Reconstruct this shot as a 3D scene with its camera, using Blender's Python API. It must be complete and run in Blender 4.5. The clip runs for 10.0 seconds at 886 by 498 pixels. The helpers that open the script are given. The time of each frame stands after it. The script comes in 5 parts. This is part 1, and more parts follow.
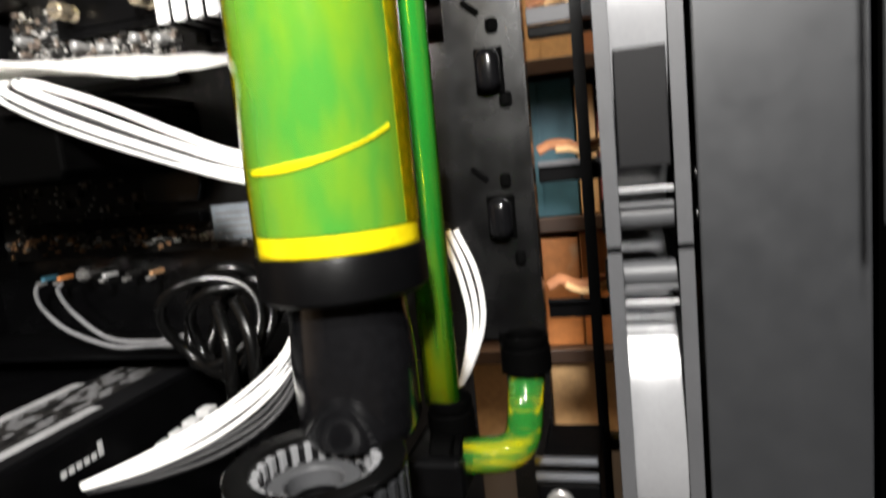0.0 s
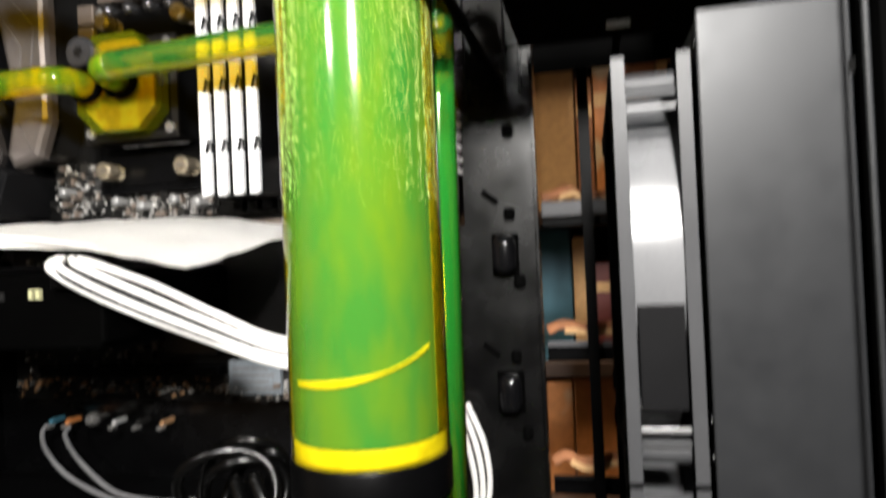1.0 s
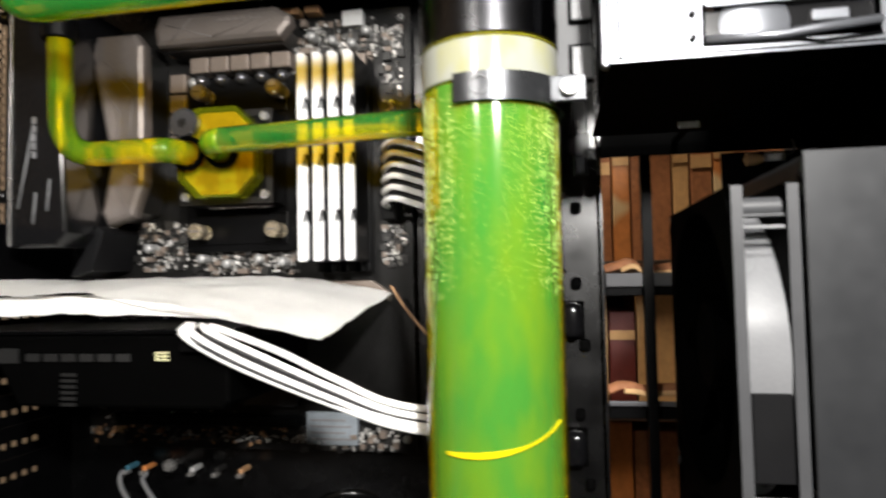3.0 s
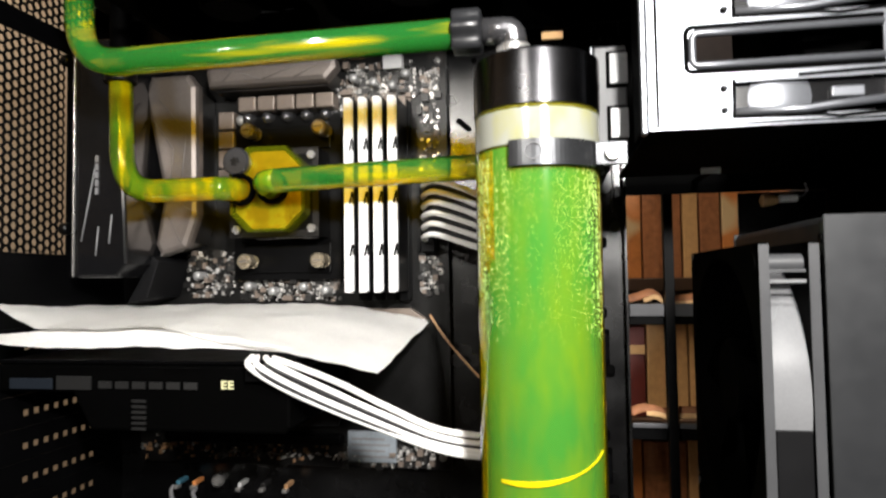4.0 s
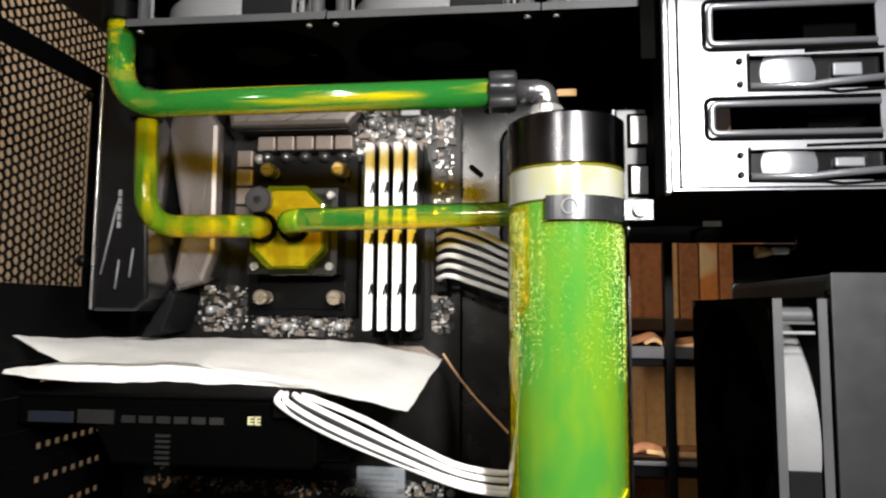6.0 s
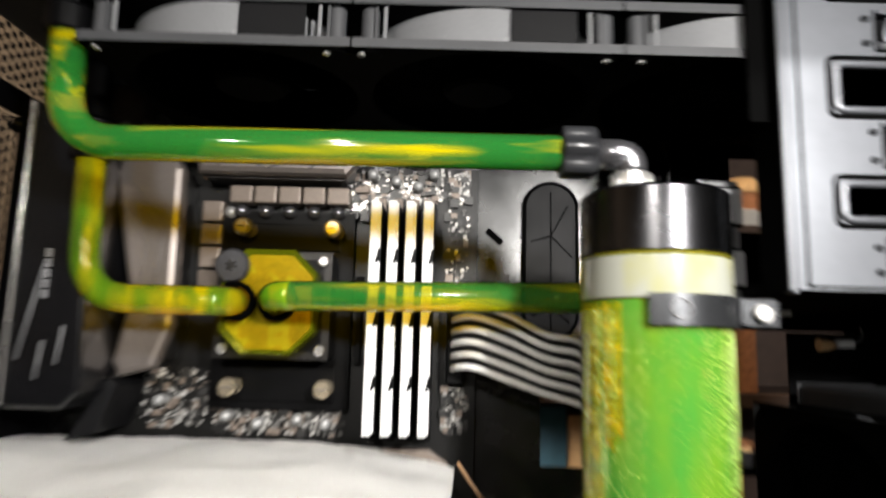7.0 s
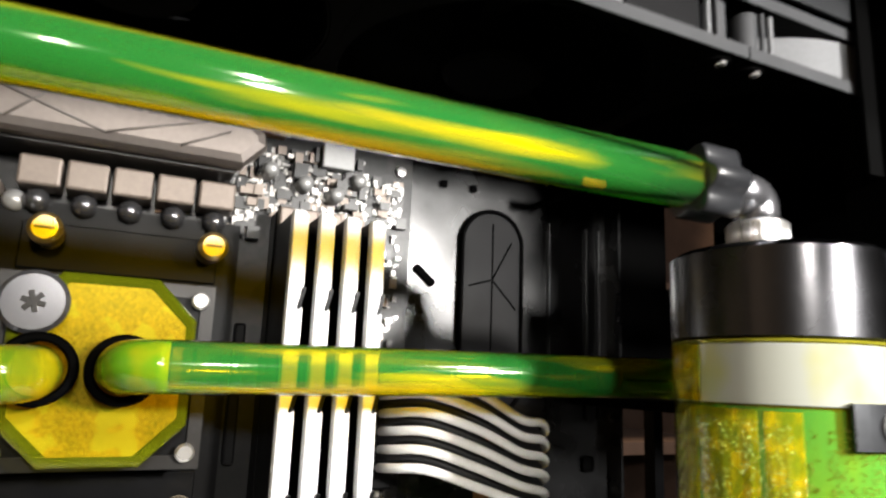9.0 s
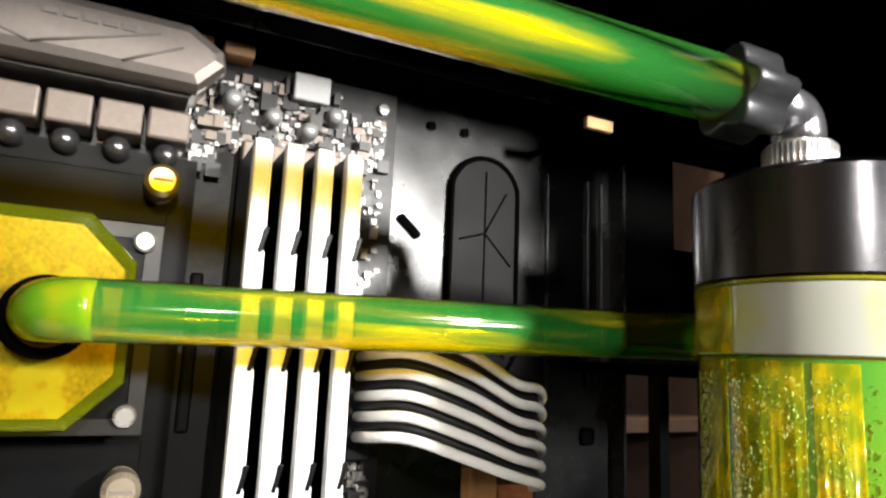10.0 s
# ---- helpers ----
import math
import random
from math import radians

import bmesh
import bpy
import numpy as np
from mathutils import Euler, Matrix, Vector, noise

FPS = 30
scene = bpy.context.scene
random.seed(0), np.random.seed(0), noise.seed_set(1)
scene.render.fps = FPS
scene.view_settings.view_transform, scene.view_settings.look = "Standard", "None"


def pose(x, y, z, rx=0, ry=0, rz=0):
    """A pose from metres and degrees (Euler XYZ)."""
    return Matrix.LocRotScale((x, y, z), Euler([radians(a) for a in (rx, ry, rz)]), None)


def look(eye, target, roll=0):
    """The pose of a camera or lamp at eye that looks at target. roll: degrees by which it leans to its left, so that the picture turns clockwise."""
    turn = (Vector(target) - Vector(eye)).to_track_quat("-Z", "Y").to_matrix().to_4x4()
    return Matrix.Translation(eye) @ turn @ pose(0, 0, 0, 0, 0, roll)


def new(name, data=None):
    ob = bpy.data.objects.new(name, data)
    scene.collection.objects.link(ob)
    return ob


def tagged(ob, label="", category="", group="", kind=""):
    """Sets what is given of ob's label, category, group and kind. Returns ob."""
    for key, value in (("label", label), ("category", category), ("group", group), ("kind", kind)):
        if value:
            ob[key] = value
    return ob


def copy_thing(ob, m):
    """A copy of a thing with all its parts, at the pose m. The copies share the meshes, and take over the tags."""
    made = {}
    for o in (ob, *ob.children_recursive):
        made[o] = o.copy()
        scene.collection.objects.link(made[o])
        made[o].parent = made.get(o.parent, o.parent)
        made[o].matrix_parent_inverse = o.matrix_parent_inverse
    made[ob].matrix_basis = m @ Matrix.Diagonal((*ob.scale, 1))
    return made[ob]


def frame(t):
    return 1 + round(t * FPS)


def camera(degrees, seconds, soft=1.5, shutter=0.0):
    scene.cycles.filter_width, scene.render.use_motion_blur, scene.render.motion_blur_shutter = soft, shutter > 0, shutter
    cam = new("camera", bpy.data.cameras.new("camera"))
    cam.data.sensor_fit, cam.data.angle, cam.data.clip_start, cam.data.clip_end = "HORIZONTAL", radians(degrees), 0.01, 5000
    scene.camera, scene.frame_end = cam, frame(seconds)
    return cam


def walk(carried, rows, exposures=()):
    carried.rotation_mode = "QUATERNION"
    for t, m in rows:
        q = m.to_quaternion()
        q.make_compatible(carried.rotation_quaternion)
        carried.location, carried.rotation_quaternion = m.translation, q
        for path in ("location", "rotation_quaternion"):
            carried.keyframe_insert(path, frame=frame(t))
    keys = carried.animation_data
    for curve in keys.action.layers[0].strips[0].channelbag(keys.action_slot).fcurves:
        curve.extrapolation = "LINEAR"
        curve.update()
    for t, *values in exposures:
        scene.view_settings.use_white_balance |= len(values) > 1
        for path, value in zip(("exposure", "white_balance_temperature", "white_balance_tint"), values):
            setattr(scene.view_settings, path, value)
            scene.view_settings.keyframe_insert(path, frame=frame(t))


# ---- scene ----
cam = camera(68.20, 10.0, soft=2.25, shutter=0.9)
PATH = [
    (0, (-0.01439, -0.00664, 0.35754), (-0.11583, 0.37616, 0.30118), -5.80),
    (0.5, (-0.01916, -0.01195, 0.37577), (-0.11606, 0.37511, 0.34751), -4.54),
    (1, (-0.02540, -0.02664, 0.40122), (-0.11396, 0.36340, 0.40634), -2.50),
    (1.5, (-0.02596, -0.04151, 0.41601), (-0.09915, 0.35086, 0.44227), -1.04),
    (2, (-0.02691, -0.04452, 0.42243), (-0.08960, 0.35043, 0.43168), -0.96),
    (2.5, (-0.04266, -0.05220, 0.42025), (-0.10368, 0.34249, 0.44265), -1.62),
    (2.7, (-0.06235, -0.06171, 0.42225), (-0.12781, 0.33231, 0.44376), -1.42),
    (3.8, (-0.10378, -0.10609, 0.44848), (-0.17358, 0.28745, 0.46419), -0.99),
    (4, (-0.10650, -0.11159, 0.45088), (-0.17194, 0.28260, 0.46917), -0.85),
    (4.5, (-0.12263, -0.12806, 0.45547), (-0.18296, 0.26647, 0.48192), -0.24),
    (5, (-0.13003, -0.13973, 0.45508), (-0.19485, 0.25294, 0.49517), -0.05),
    (6.5, (-0.15348, -0.12625, 0.46470), (-0.18128, 0.27121, 0.50002), 0.03),
    (6.7, (-0.16334, -0.10861, 0.47642), (-0.18815, 0.28856, 0.51699), -0.30),
    (7, (-0.20401, -0.05833, 0.49120), (-0.20221, 0.33712, 0.55131), 1.49),
    (7.5, (-0.25578, 0.02673, 0.50045), (-0.16711, 0.41057, 0.56974), 2.12),
    (8, (-0.28986, 0.06237, 0.51366), (-0.14844, 0.42784, 0.59386), 2.52),
    (8.5, (-0.29167, 0.06333, 0.51711), (-0.12360, 0.41613, 0.60243), 2.07),
    (9, (-0.29545, 0.07755, 0.51690), (-0.12666, 0.43206, 0.59326), 2.17),
    (9.5, (-0.28452, 0.09877, 0.50948), (-0.10918, 0.45071, 0.58291), 1.93),
    (10, (-0.27783, 0.10731, 0.50848), (-0.10393, 0.46140, 0.57461), 2.41),
]
walk(cam, [(t, look(eye, target, roll)) for t, eye, target, roll in PATH],
     exposures=[(0.0, 0.06), (0.5, -0.20), (1.0, -0.38), (2.5, -0.40), (4.0, -0.41), (5.0, -0.42), (6.5, -0.41), (7.0, -0.48), (8.0, -0.06), (9.0, 0.02), (9.5, 0.0), (10.0, 0.14)])

# ---- light ----
world = bpy.data.worlds.new("room_air")
scene.world = world
world.use_nodes = True
world.node_tree.nodes["Background"].inputs["Color"].default_value = (1.0, 0.82, 0.62, 1)
world.node_tree.nodes["Background"].inputs["Strength"].default_value = 0.0018


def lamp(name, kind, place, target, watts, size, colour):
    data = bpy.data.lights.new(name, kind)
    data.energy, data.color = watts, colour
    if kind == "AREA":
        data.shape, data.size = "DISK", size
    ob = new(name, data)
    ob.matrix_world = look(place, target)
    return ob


lamp("work_lamp_light", "AREA", (0.025, -0.26, 0.640), (-0.17, 0.33, 0.48), 8.9, 0.05, (1.0, 0.97, 0.93))
# Unseen second lamp, placed by the drop of the tube shadows.
lamp("unseen_upper_light", "AREA", (0.030, -0.27, 0.860), (-0.17, 0.33, 0.46), 6.1, 0.05, (1.0, 0.97, 0.93))
# Added fill from the left, to brighten the board power wires.
lamp("side_fill_light", "AREA", (-0.31, -0.42, 0.700), (-0.18, 0.33, 0.48), 3.2, 0.06, (1.0, 0.95, 0.88))
# Added fill for the shelf and tan wall; no such lamp is known.
lamp("room_fill_light", "AREA", (-0.30, 0.30, 2.2), (-0.10, 0.75, 0.4), 55.0, 0.5, (1.0, 0.80, 0.56))


# ---- materials ----
def links(mat):
    return mat.node_tree.nodes, mat.node_tree.links


def paint(name, colour, rough=0.5, metal=0.0, vary=0.12, grain=300.0, bump=0.05, coat=0.0, wear=0.0, wear_colour=(0.5, 0.5, 0.5), each=0.0, shine=0.5):
    """A surface with a grain, larger stains and some relief; wear: share of rubbed spots."""
    mat = bpy.data.materials.new(name)
    mat.use_nodes = True
    nodes, link = links(mat)
    bsdf = nodes["Principled BSDF"]
    bsdf.inputs["Metallic"].default_value = metal
    bsdf.inputs["Coat Weight"].default_value = coat
    bsdf.inputs["Specular IOR Level"].default_value = shine
    place = nodes.new("ShaderNodeTexCoord")
    fine, broad = nodes.new("ShaderNodeTexNoise"), nodes.new("ShaderNodeTexNoise")
    fine.inputs["Scale"].default_value, fine.inputs["Detail"].default_value = grain, 4
    broad.inputs["Scale"].default_value, broad.inputs["Detail"].default_value = grain / 14, 3
    for n in (fine, broad):
        link.new(place.outputs["Object"], n.inputs["Vector"])
    both = nodes.new("ShaderNodeMath")
    both.operation = "ADD"
    link.new(fine.outputs["Fac"], both.inputs[0])
    link.new(broad.outputs["Fac"], both.inputs[1])
    ramp = nodes.new("ShaderNodeMapRange")
    ramp.inputs["From Min"].default_value, ramp.inputs["From Max"].default_value = 0.6, 1.4
    ramp.inputs["To Min"].default_value, ramp.inputs["To Max"].default_value = 1 - vary, 1 + vary
    link.new(both.outputs[0], ramp.inputs["Value"])
    scale = nodes.new("ShaderNodeVectorMath")
    scale.operation = "SCALE"
    scale.inputs[0].default_value = colour
    link.new(ramp.outputs["Result"], scale.inputs["Scale"])
    out = scale.outputs["Vector"]
    if each:
        info = nodes.new("ShaderNodeNewGeometry")
        shade = nodes.new("ShaderNodeMapRange")
        shade.inputs["To Min"].default_value, shade.inputs["To Max"].default_value = 1 - each, 1 + each
        link.new(info.outputs["Random Per Island"], shade.inputs["Value"])
        again = nodes.new("ShaderNodeVectorMath")
        again.operation = "SCALE"
        link.new(out, again.inputs[0])
        link.new(shade.outputs["Result"], again.inputs["Scale"])
        out = again.outputs["Vector"]
    if wear:
        spots = nodes.new("ShaderNodeMapRange")
        spots.inputs["From Min"].default_value, spots.inputs["From Max"].default_value = 0.72 - wear, 0.76 - wear
        link.new(broad.outputs["Fac"], spots.inputs["Value"])
        mix = nodes.new("ShaderNodeMix")
        mix.data_type = "RGBA"
        link.new(spots.outputs["Result"], mix.inputs["Factor"])
        link.new(out, mix.inputs["A"])
        mix.inputs["B"].default_value = (*wear_colour, 1)
        out = mix.outputs["Result"]
    link.new(out, bsdf.inputs["Base Color"])
    gloss = nodes.new("ShaderNodeMapRange")
    gloss.inputs["To Min"].default_value, gloss.inputs["To Max"].default_value = max(0.03, rough - 0.08), min(1, rough + 0.1)
    link.new(broad.outputs["Fac"], gloss.inputs["Value"])
    link.new(gloss.outputs["Result"], bsdf.inputs["Roughness"])
    if bump:
        relief = nodes.new("ShaderNodeBump")
        relief.inputs["Strength"].default_value, relief.inputs["Distance"].default_value = bump, 0.001
        link.new(fine.outputs["Fac"], relief.inputs["Height"])
        link.new(relief.outputs["Normal"], bsdf.inputs["Normal"])
    return mat


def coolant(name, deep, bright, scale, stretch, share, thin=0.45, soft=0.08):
    """Dyed coolant: a deep green with refracted yellow light painted in as streaks; thin: the share of light that
    passes.
    """
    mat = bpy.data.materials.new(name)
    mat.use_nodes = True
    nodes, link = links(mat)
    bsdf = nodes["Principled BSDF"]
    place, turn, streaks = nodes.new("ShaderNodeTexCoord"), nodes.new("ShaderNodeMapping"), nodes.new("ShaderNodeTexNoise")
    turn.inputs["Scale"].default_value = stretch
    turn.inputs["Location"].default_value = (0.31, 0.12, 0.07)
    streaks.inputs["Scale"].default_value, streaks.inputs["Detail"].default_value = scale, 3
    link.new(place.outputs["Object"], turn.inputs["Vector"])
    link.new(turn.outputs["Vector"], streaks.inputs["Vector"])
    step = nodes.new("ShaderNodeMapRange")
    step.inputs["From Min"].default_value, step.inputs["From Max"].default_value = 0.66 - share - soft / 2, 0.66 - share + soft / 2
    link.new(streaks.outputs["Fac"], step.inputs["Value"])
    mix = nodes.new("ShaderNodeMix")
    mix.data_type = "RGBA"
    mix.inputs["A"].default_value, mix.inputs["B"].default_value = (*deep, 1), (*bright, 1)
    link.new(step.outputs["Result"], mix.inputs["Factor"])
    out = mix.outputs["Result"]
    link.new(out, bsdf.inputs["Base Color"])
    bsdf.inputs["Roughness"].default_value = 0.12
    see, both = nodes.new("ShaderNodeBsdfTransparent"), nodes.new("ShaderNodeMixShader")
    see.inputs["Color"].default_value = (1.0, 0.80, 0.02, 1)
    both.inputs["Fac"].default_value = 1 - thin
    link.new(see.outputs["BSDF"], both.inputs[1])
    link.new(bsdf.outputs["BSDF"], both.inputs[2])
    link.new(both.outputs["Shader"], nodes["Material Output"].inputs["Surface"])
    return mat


def clear(name, tint, body, share, rough=0.04):
    """Clear dyed acrylic: most light goes straight through, a share is scattered in the dye, with a glossy skin."""
    mat = bpy.data.materials.new(name)
    mat.use_nodes = True
    nodes, link = links(mat)
    nodes.remove(nodes["Principled BSDF"])
    dye, see = nodes.new("ShaderNodeBsdfDiffuse"), nodes.new("ShaderNodeBsdfTransparent")
    dye.inputs["Color"].default_value = (*body, 1)
    see.inputs["Color"].default_value = (*tint, 1)
    inside, skin = nodes.new("ShaderNodeMixShader"), nodes.new("ShaderNodeMixShader")
    inside.inputs["Fac"].default_value = share
    link.new(see.outputs["BSDF"], inside.inputs[1])
    link.new(dye.outputs["BSDF"], inside.inputs[2])
    gloss, fresnel = nodes.new("ShaderNodeBsdfGlossy"), nodes.new("ShaderNodeFresnel")
    gloss.inputs["Roughness"].default_value = rough
    fresnel.inputs["IOR"].default_value = 1.35
    link.new(fresnel.outputs["Fac"], skin.inputs["Fac"])
    link.new(inside.outputs["Shader"], skin.inputs[1])
    link.new(gloss.outputs["BSDF"], skin.inputs[2])
    link.new(skin.outputs["Shader"], nodes["Material Output"].inputs["Surface"])
    return mat


BLACK = paint("black_powder_coat", (0.0013, 0.0013, 0.0015), 0.42, vary=0.25, grain=900, bump=0.12, shine=0.06)
TRAY = paint("satin_black_tray", (0.0009, 0.0009, 0.0011), 0.25, vary=0.2, grain=700, bump=0.03, shine=0.8)
PLASTIC = paint("black_plastic", (0.0016, 0.0016, 0.0018), 0.36, vary=0.2, grain=600, bump=0.04, shine=0.10)
RUBBER = paint("black_rubber", (0.0015, 0.0015, 0.0015), 0.24, vary=0.2, grain=500, bump=0.05, shine=0.3)
CAP = paint("black_anodised_metal", (0.048, 0.048, 0.051), 0.24, metal=1.0, vary=0.1, grain=500, bump=0.02)
GLOSS = paint("gloss_black_shroud", (0.004, 0.004, 0.0045), 0.16, vary=0.3, grain=240, bump=0.015, wear=0.03, wear_colour=(0.03, 0.03, 0.03))
GREY = paint("grey_radiator_paint", (0.021, 0.022, 0.024), 0.40, metal=0.25, vary=0.03, grain=1400, bump=0.03)
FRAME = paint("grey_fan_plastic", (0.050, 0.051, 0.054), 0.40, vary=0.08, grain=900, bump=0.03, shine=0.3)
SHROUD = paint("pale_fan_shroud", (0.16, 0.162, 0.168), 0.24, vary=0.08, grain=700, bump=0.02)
DARKGREY = paint("dark_grey_plastic", (0.0045, 0.0045, 0.005), 0.5, vary=0.15, grain=800, bump=0.05, shine=0.12)
STEEL = paint("brushed_steel_sheet", (0.155, 0.162, 0.178), 0.30, metal=0.6, vary=0.08, grain=160, bump=0.02)
CHROME = paint("nickel_plating", (0.50, 0.49, 0.475), 0.26, metal=0.8, vary=0.05, grain=300, bump=0.01)
ELBOW = paint("dark_nickel", (0.17, 0.17, 0.18), 0.22, metal=0.85, vary=0.08, grain=300, bump=0.01)
BRASSY = paint("nickel_spring_cap", (0.52, 0.44, 0.32), 0.26, metal=0.8, vary=0.1, grain=300, bump=0.02)
SINK = paint("grey_heatsink", (0.165, 0.143, 0.130), 0.38, metal=0.65, vary=0.12, grain=420, bump=0.04)
LINE = paint("dark_heatsink_line", (0.10, 0.088, 0.080), 0.5, vary=0.1, grain=500, bump=0)
CHOKE = paint("grey_choke", (0.170, 0.137, 0.114), 0.42, metal=0.3, vary=0.15, grain=500, bump=0.05)
PCB = paint("black_circuit_board", (0.0045, 0.0044, 0.0043), 0.35, vary=0.6, grain=520, bump=0.08, wear=0.09, wear_colour=(0.022, 0.020, 0.018), shine=0.3)
WHITE = paint("white_heatspreader", (0.80, 0.80, 0.81), 0.38, vary=0.04, grain=400, bump=0.02)
SLEEVE = paint("white_cable_sleeve", (0.88, 0.87, 0.85), 0.62, vary=0.10, grain=1600, bump=0.4)
DARKSLEEVE = paint("black_cable_sleeve", (0.010, 0.010, 0.011), 0.5, vary=0.2, grain=1600, bump=0.3)
PAPER = paint("white_paper_towel", (0.90, 0.89, 0.87), 0.85, vary=0.05, grain=650, bump=0.35)
SMD = paint("tinned_components", (0.40, 0.39, 0.375), 0.26, metal=0.45, vary=0.3, grain=500, bump=0, each=0.95)
WARM = paint("tan_components", (0.32, 0.18, 0.09), 0.45, vary=0.1, grain=500, bump=0, each=0.6)
LABEL = paint("white_label", (0.40, 0.40, 0.40), 0.55, vary=0.08, grain=400, bump=0.02)
GREYPRINT = paint("grey_print", (0.16, 0.16, 0.165), 0.5, vary=0.2, grain=300, bump=0)
INSET = paint("blue_grey_inset", (0.010, 0.013, 0.018), 0.3, vary=0.1, grain=300, bump=0)
GOLDPRINT = paint("pale_gold_print", (0.62, 0.60, 0.35), 0.45, vary=0.1, grain=300, bump=0)
DIMPRINT = paint("dim_print", (0.007, 0.007, 0.007), 0.5, vary=0.1, grain=300, bump=0)
ACRYLIC = clear("dyed_acrylic_tube", (0.97, 0.98, 0.70), (0.95, 0.86, 0.01), 0.010)
RESWALL = clear("dyed_acrylic_cylinder", (0.98, 0.98, 0.80), (0.98, 0.84, 0.01), 0.038, 0.06)
PORTS = clear("yellow_acrylic_top", (0.97, 0.92, 0.35), (0.34, 0.40, 0.010), 0.14)
# One coolant tinted per tube; yellow streaks stand in for refracted light.
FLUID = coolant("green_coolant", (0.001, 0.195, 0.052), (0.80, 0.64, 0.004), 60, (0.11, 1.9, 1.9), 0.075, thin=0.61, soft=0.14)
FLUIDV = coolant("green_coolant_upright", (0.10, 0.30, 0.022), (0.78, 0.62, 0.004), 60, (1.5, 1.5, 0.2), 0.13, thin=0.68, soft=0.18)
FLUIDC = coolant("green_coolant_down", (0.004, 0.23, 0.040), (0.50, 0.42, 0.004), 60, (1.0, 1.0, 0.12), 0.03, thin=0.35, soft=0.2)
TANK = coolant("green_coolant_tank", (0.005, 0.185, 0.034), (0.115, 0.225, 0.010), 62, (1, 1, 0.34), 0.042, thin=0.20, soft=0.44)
BUBBLE = paint("pale_bubbles", (0.36, 0.48, 0.17), 0.25, vary=0.1, grain=300, bump=0, each=0.4)
COLLAR = paint("grey_anodised_collar", (0.014, 0.0145, 0.016), 0.28, metal=0.0, vary=0.12, grain=500, bump=0.03)
GUN = paint("gunmetal_plate", (0.012, 0.011, 0.010), 0.34, metal=0.5, vary=0.2, grain=420, bump=0.03)
CHIP = paint("black_chip_plastic", (0.012, 0.0115, 0.011), 0.35, vary=0.3, grain=500, bump=0.03, each=0.8)
# Dead black parts, plus painted shade on fan faces and the bay underside.
NIGHT = paint("dead_black_and_shade", (0.0005, 0.0005, 0.0005), 0.7, vary=0.2, grain=500, bump=0.02, shine=0.02)
CAN = paint("aluminium_can", (0.30, 0.30, 0.297), 0.34, metal=0.35, vary=0.15, grain=500, bump=0.02)
STRAP = paint("grey_metal_strap", (0.055, 0.057, 0.061), 0.27, metal=0.75, vary=0.15, grain=420, bump=0.03)
PALE = paint("pale_blue_chip", (0.20, 0.225, 0.25), 0.45, vary=0.25, grain=600, bump=0.02)
RIM = clear("dyed_rim", (0.95, 0.93, 0.5), (0.40, 0.37, 0.03), 0.35)
STRIP = paint("pale_grey_label", (0.26, 0.26, 0.265), 0.5, vary=0.3, grain=500, bump=0.02)
# Colour of the glow seen at the edges of the acrylic wall.
FILM = coolant("yellow_edge_glow", (0.16, 0.24, 0.012), (0.58, 0.43, 0.004), 300, (1, 1, 0.55), 0.12, thin=0.55, soft=0.3)
# Light in the acrylic base edge and its refracted rim, as colour.
YELLOW = paint("yellow_lit_edge", (0.62, 0.50, 0.006), 0.25, vary=0.25, grain=260, bump=0.02)
CHAMBER = paint("coolant_in_block", (0.26, 0.145, 0.009), 0.3, vary=0.6, grain=900, bump=0.06, wear=0.19, wear_colour=(0.30, 0.23, 0.03))
NECK = coolant("wet_frosted_neck", (0.27, 0.275, 0.235), (0.28, 0.27, 0.08), 55, (1, 1, 0.7), 0.08, thin=0.0, soft=0.34)
# Same coolant, its glow at the bend put into a brighter colour.
BEND = coolant("bright_coolant_bend", (0.09, 0.25, 0.012), (0.28, 0.29, 0.008), 90, (1, 1, 1), 0.10, thin=0.22, soft=0.3)
COLD = paint("nickel_cold_plate", (0.50, 0.34, 0.06), 0.30, metal=0.4, vary=0.25, grain=200, bump=0.05)
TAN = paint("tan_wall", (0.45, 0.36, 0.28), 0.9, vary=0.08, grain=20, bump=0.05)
# Added walls and ceiling, dark so little light bounces into the case.
WALL = paint("low_bounce_wall", (0.03, 0.026, 0.022), 0.9, vary=0.08, grain=20, bump=0.05)
WOOD = paint("dark_shelf_wood", (0.045, 0.026, 0.018), 0.45, vary=0.3, grain=60, bump=0.05)
SHELFGREY = paint("grey_shelf_edge", (0.060, 0.060, 0.066), 0.5, vary=0.15, grain=80, bump=0.03)
CARD = paint("tan_cardboard", (0.55, 0.34, 0.16), 0.85, vary=0.2, grain=130, bump=0.1)
RUST = paint("brown_box", (0.30, 0.12, 0.05), 0.75, vary=0.45, grain=130, bump=0.08, wear=0.06, wear_colour=(0.05, 0.03, 0.02))
ORANGE = paint("orange_figured_box", (0.50, 0.19, 0.055), 0.55, vary=0.3, grain=90, bump=0.05, wear=0.12, wear_colour=(0.62, 0.48, 0.30))
BLUE = paint("teal_book", (0.035, 0.12, 0.17), 0.5, vary=0.2, grain=70, bump=0.04)
MAROON = paint("maroon_book", (0.13, 0.022, 0.018), 0.5, vary=0.2, grain=70, bump=0.04)
DESK = paint("dark_desk_top", (0.02, 0.016, 0.014), 0.5, vary=0.2, grain=30, bump=0.04)


# ---- builders ----
def mesh(name, bm, mat):
    data = bpy.data.meshes.new(name)
    bm.normal_update()
    bm.to_mesh(data)
    bm.free()
    data.materials.append(mat)
    return new(name, data)


